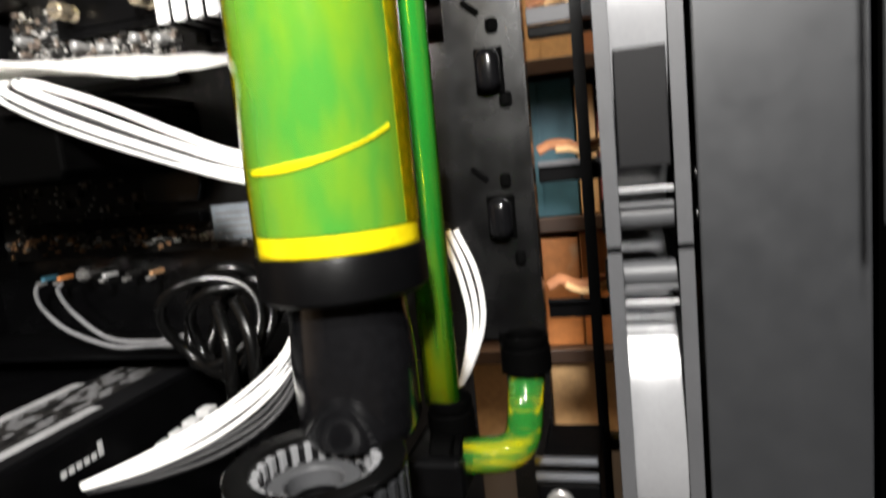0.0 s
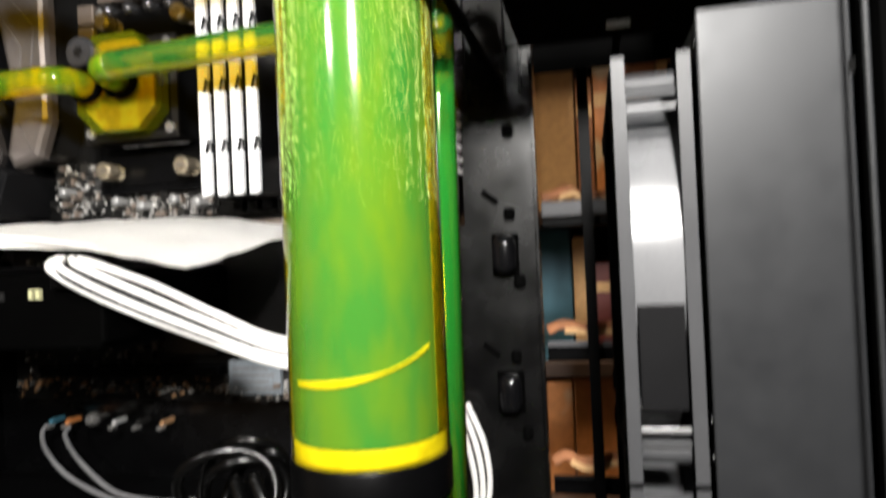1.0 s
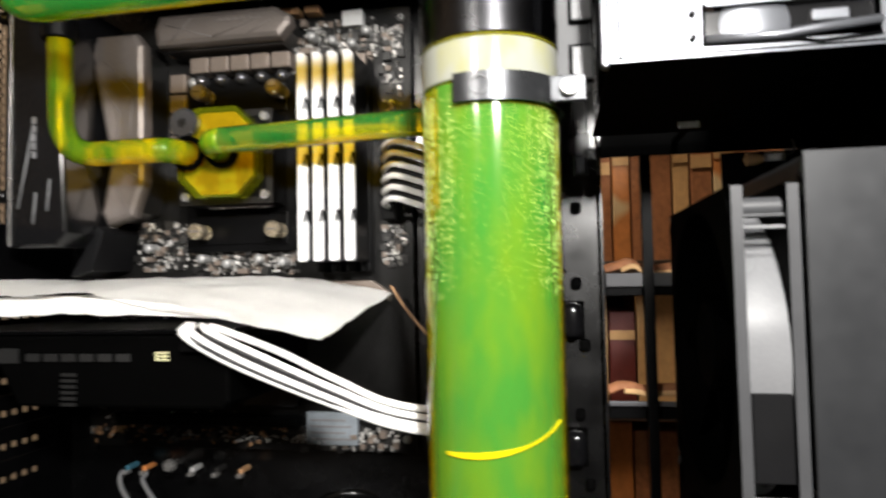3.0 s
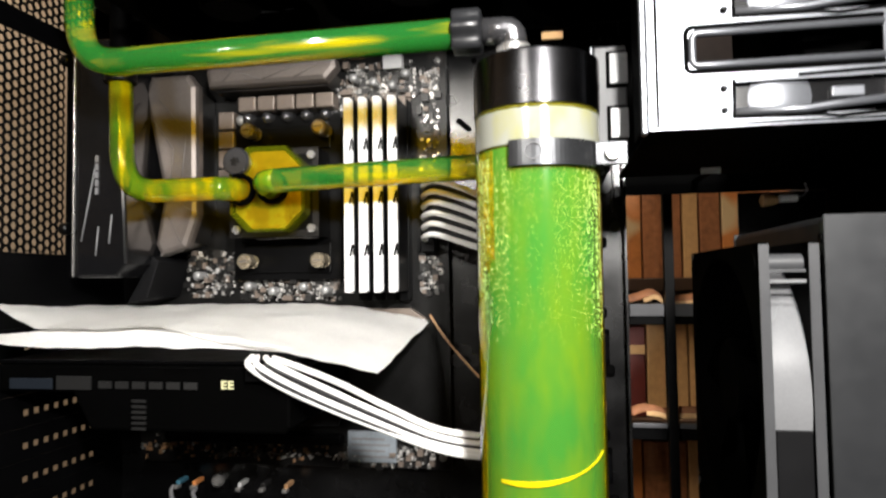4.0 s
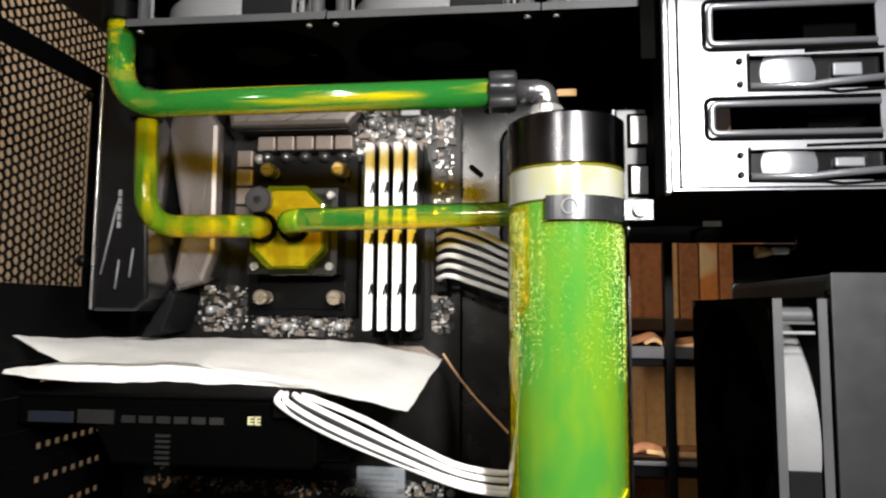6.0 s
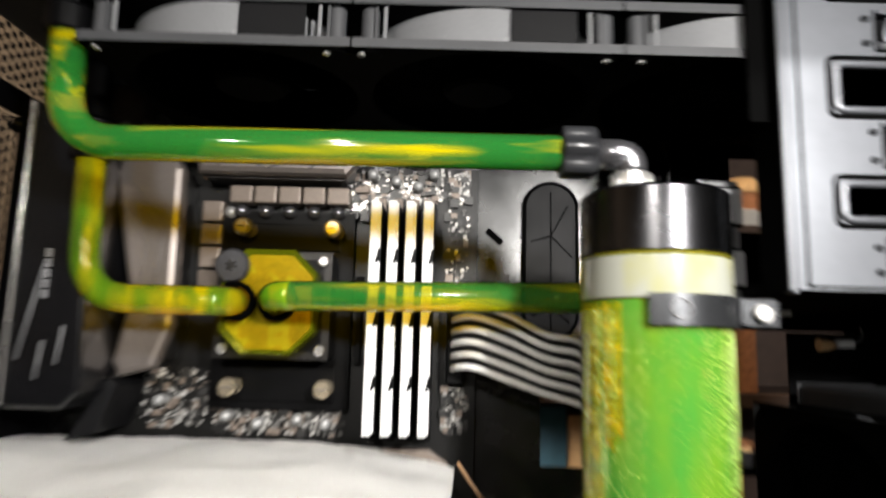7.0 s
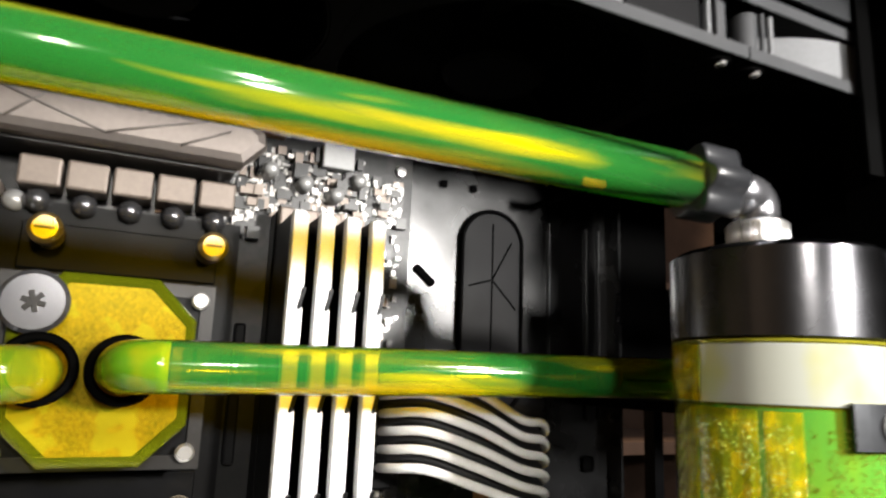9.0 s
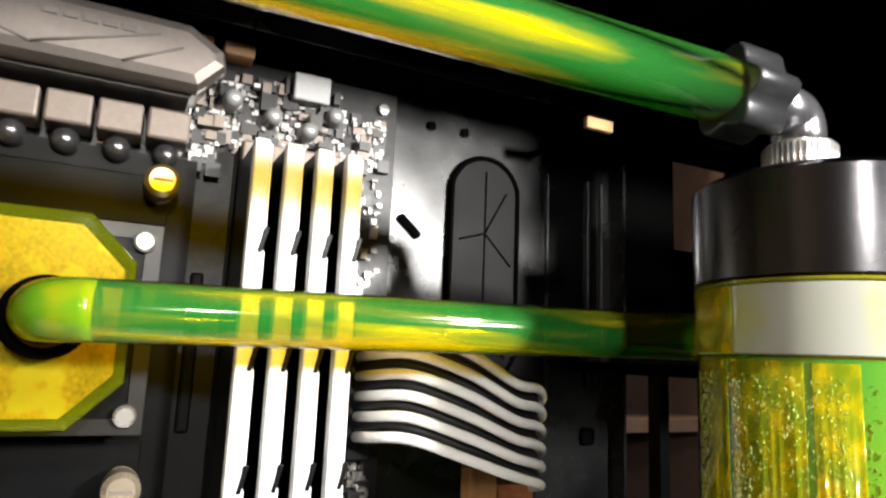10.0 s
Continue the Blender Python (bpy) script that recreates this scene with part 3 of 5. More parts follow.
# ---- radiators and fans ----
def fan(x, y, z, label, group, size=0.12):
    """A fan with its axis along x, its frame 25 mm deep; x, y, z: lowest corner."""
    t = thing("case_fan", (x, y, z), label, "fan", group)
    k0 = size / 0.12
    cy, cz = y + size / 2, z + size / 2
    for x0 in (x, x + 0.0205):
        bm = bmesh.new()
        n = 48
        sq, ci = [], []
        for face_x in (x0, x0 + 0.0045):
            s, c = [], []
            for i in range(n):
                a = 2 * math.pi * (i + 0.5) / n
                u, v = math.cos(a), math.sin(a)
                m = min(1 / max(abs(u), abs(v)), 1.36)
                s.append(bm.verts.new((face_x, cy + 0.0598 * k0 * u * m, cz + 0.0598 * k0 * v * m)))
                c.append(bm.verts.new((face_x, cy + 0.0572 * k0 * u, cz + 0.0572 * k0 * v)))
            sq.append(s), ci.append(c)
        for i in range(n):
            j = (i + 1) % n
            bm.faces.new((sq[0][i], sq[0][j], ci[0][j], ci[0][i]))
            bm.faces.new((sq[1][j], sq[1][i], ci[1][i], ci[1][j]))
            bm.faces.new((sq[0][j], sq[0][i], sq[1][i], sq[1][j]))
            bm.faces.new((ci[0][i], ci[0][j], ci[1][j], ci[1][i]))
        # Shade put into the colour: frame faces black, lit outer rims grey.
        part("flange", bm, NIGHT, t, "square flange with its shade painted black")
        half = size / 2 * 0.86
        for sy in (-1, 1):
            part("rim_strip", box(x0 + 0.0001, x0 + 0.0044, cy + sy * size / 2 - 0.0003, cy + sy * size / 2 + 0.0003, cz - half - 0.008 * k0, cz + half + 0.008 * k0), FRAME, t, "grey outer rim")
            part("rim_strip", box(x0 + 0.0001, x0 + 0.0044, cy - half - 0.008 * k0, cy + half + 0.008 * k0, cz + sy * size / 2 - 0.0003, cz + sy * size / 2 + 0.0003), NIGHT, t, "outer rim with its shade painted black")
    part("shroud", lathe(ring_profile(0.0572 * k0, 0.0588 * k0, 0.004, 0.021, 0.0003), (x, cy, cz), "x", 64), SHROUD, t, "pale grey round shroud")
    # Added liner that darkens the pale shroud where shade falls.
    part("shade_liner", lathe(ring_profile(0.0560 * k0, 0.0570 * k0, 0.0002, 0.0245, 0.0002), (x, cy, cz), "x", 48), NIGHT, t, "liner painting the shade inside the shroud")
    for sy in (-1, 1):
        for sz in (-1, 1):
            py, pz = cy + sy * 0.0525 * k0, cz + sz * 0.0525 * k0
            part("corner_post", lathe(drum_profile(0.0042, 0.0045, 0.0205, 0.0003), (x, py, pz), "x", 16), FRAME, t)
            part("rung", box(x + 0.0045, x + 0.0205, cy + sy * 0.057 * k0 - 0.0008, cy + sy * 0.057 * k0 + 0.0008, cz + sz * 0.0455 * k0 - 0.0008, cz + sz * 0.0455 * k0 + 0.0008, 0.0003), SHROUD, t)
            part("rung", box(x + 0.0045, x + 0.0205, cy + sy * 0.057 * k0 - 0.0008, cy + sy * 0.057 * k0 + 0.0008, cz + sz * 0.0495 * k0 - 0.0007, cz + sz * 0.0495 * k0 + 0.0007, 0.0003), FRAME, t)
            part("pad", lathe(drum_profile(0.0055, -0.0008, 0.0003, 0.0002), (x, py, pz), "x", 16), NIGHT, t, "black rubber corner pad")
    part("side_recess", box(x + 0.0052, x + 0.0198, cy - 0.0594 * k0, cy - 0.0582 * k0, cz - 0.0395 * k0, cz - 0.0100 * k0, 0.0003), DARKGREY, t, "dark recessed panel in the frame side")
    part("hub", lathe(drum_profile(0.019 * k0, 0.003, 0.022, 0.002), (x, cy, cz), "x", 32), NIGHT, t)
    for k in range(7):
        bm = bmesh.new()
        grid = []
        for i in range(7):
            r = (0.0185 + 0.0370 * i / 6) * k0
            line = []
            for j in range(5):
                a = 2 * math.pi * k / 7 + (j / 4 - 0.5) * 0.62 + 0.25 * i / 6
                line.append(bm.verts.new((x + 0.006 + 0.0135 * j / 4, cy + r * math.cos(a), cz + r * math.sin(a))))
            grid.append(line)
        for a, b in zip(grid, grid[1:]):
            for j in range(4):
                bm.faces.new((a[j], a[j + 1], b[j + 1], b[j])).smooth = True
        own = bmesh.ops.solidify(bm, geom=bm.faces[:], thickness=0.0012)
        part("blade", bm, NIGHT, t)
    return t


FX, FYF, FZ = -0.0168, 0.1955, 0.4645
first = fan(FX, FYF, FZ - 0.14, "grey case fan fixed to the front radiator", "front radiator fans", 0.14)
for k in (1, 2):
    copy_thing(first, pose(FX, FYF, FZ - 0.1405 * (k + 1)))

# front radiator
rad = thing("front_radiator", (0.03, 0.26, 0.04), "dark grey thick radiator standing at the case front", "radiator")
part("side_panel", box(0.0098, 0.0542, 0.1940, 0.1960, 0.036, 0.4765, 0.0007), GREY, rad, "smooth grey side panel")
part("core", box(0.0118, 0.0538, 0.1965, 0.3340, 0.045, 0.458), DARKGREY, rad, "dark finned core")
part("end_tank", box(0.0100, 0.0556, 0.1965, 0.3350, 0.458, 0.4760, 0.003), GREY, rad)
part("far_panel", box(0.0098, 0.0558, 0.3352, 0.3367, 0.036, 0.4765, 0.0006), GREY, rad)
for z in (0.4665, 0.345, 0.333, 0.225):
    part("screw", lathe(drum_profile(0.002, -0.0006, 0.001, 0.0002), (0.0098, 0.198, z), "x", 12), RUBBER, rad)
part("side_notch", box(0.0529, 0.0546, 0.1932, 0.1941, 0.4520, 0.4560), RUBBER, rad)

# top radiator with its fans below it
FY0, FZ0 = 0.2115, 0.6205
top = fan(-0.367, FY0, FZ0, "grey case fan hung under the top radiator", "top radiator fans")
top.matrix_basis = Matrix.Translation((-0.2455, FY0, FZ0)) @ Matrix.Rotation(radians(-90), 4, "Y")
for k in (1, 2):
    copy_thing(top, Matrix.Translation((-0.2455 + 0.12015 * k, FY0, FZ0)) @ Matrix.Rotation(radians(-90), 4, "Y"))
for k in range(6):
    x = (-0.2568, -0.2412, -0.1325, -0.1169, -0.359, -0.012)[k]
    s = thing("fan_screw", (x, 0.216, FZ0 - 0.001), "small bright steel screw under the top fan", "screw", "top fan screws")
    part("head", lathe(drum_profile(0.0018, -0.0020, -0.0005, 0.0004), (x, 0.2165, FZ0), "z", 12), CHROME, s)
rad = thing("top_radiator", (-0.2, 0.27, 0.641), "grey radiator under the case top", "radiator")
part("side_panel", box(-0.392, 0.012, FY0 - 0.002, FY0 + 0.0, 0.6475, 0.687, 0.0006), GREY, rad, "smooth grey side panel")
part("core", box(-0.375, -0.004, FY0 + 0.0005, FY0 + 0.119, 0.6485, 0.686), NIGHT, rad, "dark finned core")
part("end_tank", box(-0.4250, -0.3755, FY0 + 0.001, FY0 + 0.119, 0.6475, 0.687, 0.003), GREY, rad)
part("far_panel", box(-0.392, 0.012, FY0 + 0.1195, FY0 + 0.1210, 0.6475, 0.687), GREY, rad)


# ---- motherboard ----
BX0, BX1, BY, BZ0, BZ1 = -0.424, -0.1800, 0.357, 0.314, 0.6190
board = thing("motherboard", ((BX0 + BX1) / 2, TY, BZ0), "black motherboard with grey heatsinks fixed to the tray", "motherboard")
part("circuit_board", box(BX0, BX1, BY, BY + 0.0017, BZ0, BZ1, 0.0003), PCB, board)
for x, z in ((-0.1863, 0.6114), (-0.1863, 0.456), (-0.1863, 0.323), (-0.345, 0.325), (-0.421, 0.325), (-0.345, 0.458)):
    m = part("board_screw", lathe([(1e-7, -0.002), (0.0022, -0.0018), (0.003, -0.0008), (0.003, 0.0004)], (x, BY, z), "y", 16), CHROME, board, "steel board screw")
    part("standoff", lathe(drum_profile(0.0025, 0.0018, TY - BY, 0.0003), (x, BY, z), "y", 12), BRASSY, board)


sink = part("rear_heatsink", prism([(-0.395, 0.603), (-0.365, 0.603), (-0.3585, 0.594), (-0.3575, 0.500), (-0.366, 0.476), (-0.386, 0.470), (-0.391, 0.479), (-0.384, 0.515), (-0.400, 0.590)], 0.322, 0.331, 0.004), SINK, board, "angular grey heatsink with cut lines")
# Heatsink base in black, so the shade on its sides is painted.
part("side_shade_block", prism([(-0.393, 0.600), (-0.367, 0.600), (-0.3625, 0.592), (-0.3615, 0.502), (-0.368, 0.480), (-0.384, 0.474), (-0.381, 0.515), (-0.397, 0.590)], 0.3312, BY - 0.0002), CHIP, board, "heatsink base blackened for side shade")
for a, b in (((-0.388, 0.585), (-0.366, 0.560)), ((-0.366, 0.560), (-0.370, 0.520)), ((-0.392, 0.570), (-0.376, 0.548)), ((-0.376, 0.548), (-0.378, 0.525)), ((-0.384, 0.515), (-0.362, 0.503)), ((-0.380, 0.50), (-0.370, 0.48))):
    part("cut_line", sweep([(a[0], 0.3217, a[1]), (b[0], 0.3218, b[1])], 0.00045, 6), LINE, sink)
sink = part("upper_heatsink", prism([(-0.352, 0.5930), (-0.262, 0.5930), (-0.2535, 0.6020), (-0.2545, 0.608), (-0.266, 0.6150), (-0.350, 0.6150), (-0.354, 0.604)], 0.326, 0.335, 0.004), SINK, board, "angular grey heatsink with cut lines")
part("side_shade_block", prism([(-0.350, 0.592), (-0.264, 0.592), (-0.258, 0.600), (-0.268, 0.610), (-0.350, 0.610)], 0.3352, BY - 0.0002), CHIP, board, "heatsink base blackened for side shade")
for a, b in (((-0.345, 0.608), (-0.31, 0.5965)), ((-0.31, 0.5965), (-0.275, 0.608)), ((-0.285, 0.5965), (-0.268, 0.605)), ((-0.34, 0.5965), (-0.325, 0.611))):
    part("cut_line", sweep([(a[0], 0.3258, a[1]), (b[0], 0.3258, b[1])], 0.00045, 6), LINE, sink)
for x in (-0.3080, -0.3025, -0.2970, -0.2915, -0.2860):
    part("raised_bar", box(x, x + 0.0040, 0.3254, 0.3262, 0.6065, 0.6085), LINE, sink, "plain dark bars of print")
for k in range(5):
    x = -0.3365 + 0.0152 * k
    part("choke", box(x, x + 0.0138, 0.343, BY, 0.5785, 0.5895, 0.001), CHOKE, board, "square grey choke")
    part("capacitor", lathe([(1e-7, -0.0150), (0.002, -0.0146), (0.0037, -0.0130), (0.0045, -0.0105), (0.0045, 0.0)], (x + 0.0069, BY, 0.5735), "y", 20), ELBOW, board, "round silver capacitor")
for k in range(4):
    z = 0.5225 + 0.0146 * k
    part("choke", box(-0.3535, -0.3410, 0.345, BY, z, z + 0.0132, 0.001), CHOKE, board, "square grey choke")
    if k in (0, 3):
        part("capacitor", lathe([(1e-7, -0.0125), (0.002, -0.0121), (0.0034, -0.0108), (0.0040, -0.0090), (0.0040, 0.0)], (-0.3365, BY, z + 0.0066), "y", 20), CAN, board, "round silver capacitor")
# cover over the rear sockets
cover = part("socket_cover", prism([(-0.4280, 0.620), (-0.399, 0.620), (-0.3965, 0.60), (-0.3905, 0.500), (-0.389, 0.464), (-0.397, 0.455), (-0.4280, 0.455)], 0.288, BY, 0.002), GLOSS, board, "glossy black cover over the rear sockets")
part("bright_edge", box(-0.4293, -0.4281, 0.2865, 0.2885, 0.456, 0.620, 0.0003), CHROME, cover, "bright polished edge")
for a, b in (((-0.412, 0.470), (-0.410, 0.490)), ((-0.423, 0.480), (-0.413, 0.530)), ((-0.402, 0.478), (-0.400, 0.498))):
    part("cut_line", sweep([(a[0], 0.2876, a[1]), (b[0], 0.2876, b[1])], 0.0006, 6), GREYPRINT, cover, "thin grey line")
for k in range(5):
    part("print_bar", box(-0.4125, -0.4103, 0.2868, 0.2878, 0.512 + 0.0055 * k, 0.5165 + 0.0055 * k), GREYPRINT, cover, "plain grey bars of print")
part("lower_fin", prism([(-0.388, 0.470), (-0.383, 0.466), (-0.392, 0.440), (-0.408, 0.436)], 0.315, BY, 0.001), DARKGREY, board, "dark grey angular fin")

# processor socket and its frame
part("socket_frame", plate_xz(-0.342, -0.258, 0.452, 0.574, 0.3485, BY - 0.0002, [(-0.326, -0.275, 0.482, 0.545)]), PLASTIC, board, "black plastic socket frame")
part("socket", box(-0.3255, -0.2755, 0.348, BY - 0.0002, 0.4825, 0.5445, 0.001), SMD, board, "grey processor socket")

# memory slots
for k in range(4):
    x = -0.2412 + 0.0102 * k
    s = part("memory_slot", box(x - 0.0036, x + 0.0036, 0.346, BY, 0.436, 0.582, 0.0008), PLASTIC, board)
    part("latch", box(x - 0.003, x + 0.003, 0.341, 0.3465, 0.575, 0.583, 0.0008), CHOKE, s, "pale latch")
part("side_latch_strip", box(-0.2560, -0.2515, 0.352, BY, 0.480, 0.535, 0.001), DARKGREY, board, "thin grey strip")
for k in range(3):
    z = (0.42, 0.375, 0.335)[k]
    part("expansion_slot", box(-0.395, -0.260, 0.347, BY, z - 0.0035, z + 0.0035, 0.0008), PLASTIC, board, "black expansion slot")
part("power_socket", box(-0.1985, -0.1880, 0.343, BY, 0.470, 0.524, 0.001), PLASTIC, board, "black power socket at the board edge")
chip = part("chip", box(-0.256, -0.220, 0.3525, BY, 0.3190, 0.3410, 0.0005), PALE, board, "pale blue-grey chip")
for k in range(4):
    part("print_line", box(-0.253, -0.224 - 0.004 * (k % 2), 0.3521, 0.3526, 0.3225 + 0.0042 * k, 0.3240 + 0.0042 * k), GREYPRINT, chip, "plain grey line of print")
part("chipset_cover", prism([(-0.30, 0.345), (-0.262, 0.345), (-0.258, 0.355), (-0.262, 0.40), (-0.30, 0.40)], 0.349, BY, 0.001), GLOSS, board, "black chipset cover")
for x0, x1 in ((-0.271, -0.257), (-0.253, -0.242)):
    part("edge_socket", box(x0, x1, 0.347, BY, 0.6165, 0.6215, 0.0006), WARM, board, "tan socket at the top edge")
part("corner_socket", box(-0.226, -0.2115, 0.349, BY, 0.6055, 0.6165, 0.0008), LABEL, board, "white fan socket")
part("edge_plate", prism([(-0.2500, 0.430), (-0.2080, 0.430), (-0.1960, 0.422), (-0.196, 0.416), (-0.210, 0.424), (-0.250, 0.424)], 0.350, BY, 0.0005), CHOKE, board, "angular grey trim")


def clutter(name, regions, mat, parent, label, seed, sizes=(0.0008, 0.0030), tall=0.005):
    rng = random.Random(seed)
    verts, faces = [], []
    for x0, x1, z0, z1, count in regions:
        for _ in range(int(count * 1.7)):
            x, z = rng.uniform(x0, x1), rng.uniform(z0, z1)
            w, h, d = rng.uniform(*sizes) / 2, rng.uniform(*sizes) / 2, rng.uniform(0.0008, tall) * rng.random() + 0.0006
            n = len(verts)
            verts += [(x + a * w, BY + 0.0002 if c else BY - d, z + b * h) for c in (0, 1) for a, b in ((-1, -1), (1, -1), (1, 1), (-1, 1))]
            faces += [tuple(n + i for i in f) for f in ((0, 1, 2, 3), (0, 4, 5, 1), (1, 5, 6, 2), (2, 6, 7, 3), (3, 7, 4, 0))]
    data = bpy.data.meshes.new(name)
    data.from_pydata(verts, [], faces)
    data.materials.append(mat)
    ob = new(name, data)
    ob.parent = parent
    ob.matrix_parent_inverse = Matrix.Translation(-parent.location)
    return tagged(ob, label, kind="stuff")


FIELDS = ((-0.255, -0.203, 0.583, 0.612, 230), (-0.2, -0.186, 0.585, 0.605, 40), (-0.2, -0.186, 0.53, 0.585, 30), (-0.340, -0.262, 0.437, 0.460, 200), (-0.384, -0.345, 0.440, 0.474, 110), (-0.262, -0.192, 0.316, 0.330, 90), (-0.2, -0.186, 0.44, 0.468, 50), (-0.345, -0.262, 0.563, 0.573, 80), (-0.42, -0.30, 0.322, 0.41, 90), (-0.268, -0.25, 0.572, 0.60, 60))
clutter("component_field", FIELDS, SMD, board, "many small tinned components", 3, (0.0007, 0.0026), 0.004)
clutter("chip_field", [(*f[:4], f[4] // 7) for f in FIELDS], CHIP, board, "black chips and plastic sockets", 8, (0.0022, 0.0068), 0.009)
clutter("coil_field", [(*f[:4], f[4] // 9) for f in FIELDS], CHOKE, board, "grey coils and metal cans", 9, (0.0028, 0.0050), 0.008)
for k in range(9):
    x, z = (-0.248, -0.233, -0.219, -0.209, -0.331, -0.312, -0.288, -0.271, -0.372)[k], (0.600, 0.596, 0.593, 0.601, 0.4475, 0.4435, 0.4465, 0.4440, 0.456)[k]
    part("capacitor", lathe([(1e-7, -0.0115), (0.002, -0.0112), (0.0031, -0.0102), (0.0034, -0.0085), (0.0034, 0.0)], (x, BY, z), "y", 16), CAN, board, "round silver capacitor")
clutter("tan_component_field", [(-0.42, -0.27, 0.300 + 0.017, 0.33, 40), (-0.36, -0.25, 0.56, 0.60, 12)], WARM, board, "small tan components", 5)
clutter("pin_field", [(-0.36, -0.24, 0.320, 0.324, 70)], SMD, board, "rows of small pins", 6, (0.0008, 0.0012), 0.010)

# memory modules
stick = thing("memory_module", (-0.2412, 0.352, 0.509), "white-topped memory module standing in its slot", "memory module", "memory modules")
sx = -0.2412
part("heatspreader", box(sx - 0.0030, sx + 0.0030, 0.3165, 0.351, 0.4425, 0.5755, 0.0008), PLASTIC, stick, "black heatspreader")
part("top_rail", box(sx - 0.0034, sx + 0.0015, 0.3125, 0.3175, 0.4425, 0.5755, 0.0007), WHITE, stick, "bright white top rail")
for z0, z1 in ((0.4435, 0.468), (0.4745, 0.503), (0.5105, 0.5395), (0.546, 0.5745)):
    part("side_rib", box(sx + 0.0015, sx + 0.0026, 0.3135, 0.3215, z0, z1, 0.0005), WHITE, stick, "white rib with slanted ends")
for z in (0.4710, 0.5065, 0.5428):
    bm = box(sx + 0.0010, sx + 0.0024, 0.3120, 0.3128, z - 0.0042, z + 0.0042, 0.0002)
    bmesh.ops.transform(bm, matrix=Matrix.Translation((sx + 0.0017, 0, z)) @ Matrix.Rotation(radians(14), 4, "Y") @ Matrix.Translation((-sx - 0.0017, 0, -z)), verts=bm.verts)
    part("rail_notch", bm, PLASTIC, stick, "slanted black notch")
for k in (1, 2, 3):
    copy_thing(stick, pose(-0.2412 + 0.0102 * k, 0.352, 0.509))

# processor water block
block = thing("water_block", (-0.3005, 0.348, 0.514), "processor water block with a yellow clear acrylic top", "water block")
part("base_plate", prism([(-0.334, 0.545), (-0.268, 0.545), (-0.268, 0.483), (-0.334, 0.483)], 0.3275, 0.3475, 0.001), PLASTIC, block, "black base plate")
part("plate_edge", plate_xz(-0.3345, -0.2675, 0.4825, 0.5455, 0.3265, 0.3285, [(-0.330, -0.272, 0.487, 0.541)]), GUN, block, "thin dark metal rim")


def octagon(cx, cz, w, h, c):
    return [(cx - w, cz - h + c), (cx - w, cz + h - c), (cx - w + c, cz + h), (cx + w - c, cz + h), (cx + w, cz + h - c), (cx + w, cz - h + c), (cx + w - c, cz - h), (cx - w + c, cz - h)]


part("cold_plate", prism(octagon(-0.3010, 0.5150, 0.022, 0.025, 0.011), 0.324, 0.3262), COLD, block, "coolant-wet nickel plate")
part("coolant_chamber", prism(octagon(-0.3010, 0.5150, 0.024, 0.027, 0.012), 0.3175, 0.3238), CHAMBER, block, "yellow coolant")
part("clear_top", prism(octagon(-0.3010, 0.5150, 0.027, 0.030, 0.013), 0.3125, 0.3272, 0.0015), PORTS, block, "clear yellow acrylic top")
for x in (-0.329, -0.2725):
    for z in (0.488, 0.540):
        part("corner_screw", lathe(drum_profile(0.0032, -0.004, 0.0, 0.0008), (x, 0.3275, z), "y", 16), CHROME, block, "steel corner screw")
part("stop_plug", lathe([(1e-7, -0.006), (0.0085, -0.006), (0.0098, -0.0045), (0.0098, 0.0)], (-0.3214, 0.3145, 0.5345), "y", 32), ELBOW, block, "silver stop plug with a star recess")
for k in range(3):
    bm = box(-0.0034, 0.0034, -0.0004, 0.0001, -0.0008, 0.0008, 0.0002)
    bmesh.ops.transform(bm, matrix=Matrix.Translation((-0.3214, 0.3085 - 0.0001 * k, 0.5345)) @ Matrix.Rotation(radians(60 * k + 15), 4, "Y"), verts=bm.verts)
    part("plug_recess", bm, GUN, block, "dark star recess")
for x, z in ((-0.3240, 0.5614), (-0.2694, 0.5614), (-0.3266, 0.4656), (-0.2709, 0.4656)):
    b = part("spring_bolt", lathe([(1e-7, -0.024), (0.004, -0.024), (0.0055, -0.0225), (0.0055, -0.014), (0.0048, -0.0135)] + [(0.0040 if i % 2 else 0.0050, -0.0130 + 0.0012 * i) for i in range(10)] + [(0.003, 0.0), (1e-7, 0.0)], (x, 0.3545, z), "y", 24), BRASSY, block, "nickel spring bolt")
    part("cap_slot", box(x - 0.003, x + 0.003, 0.3302, 0.3308, z - 0.0004, z + 0.0004), LINE, b)
part("mount_bar", box(-0.333, -0.266, 0.347, 0.3483, 0.549, 0.566, 0.0005), PLASTIC, block, "black mounting bar")
part("mount_bar", box(-0.333, -0.266, 0.347, 0.3483, 0.457, 0.479, 0.0005), PLASTIC, block, "black mounting bar")


# ---- coolant runs ----
def run(points, radius, label, fluid, r=0.008, bend=None):
    line = rounded(points, radius)
    base = Vector(points[0])
    t = thing("coolant_tube", base, label, "tube", "coolant tubes")
    wall = part("tube_wall", sweep(line, r, 28), ACRYLIC, t, "clear yellow-tinted acrylic wall")
    wall.visible_shadow = False
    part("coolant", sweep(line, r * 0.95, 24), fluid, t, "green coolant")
    if bend:
        part("bend", sweep(line[bend[0]:bend[1]], r * 0.97, 24), BEND, t, "brighter yellow-green bend")
    return t


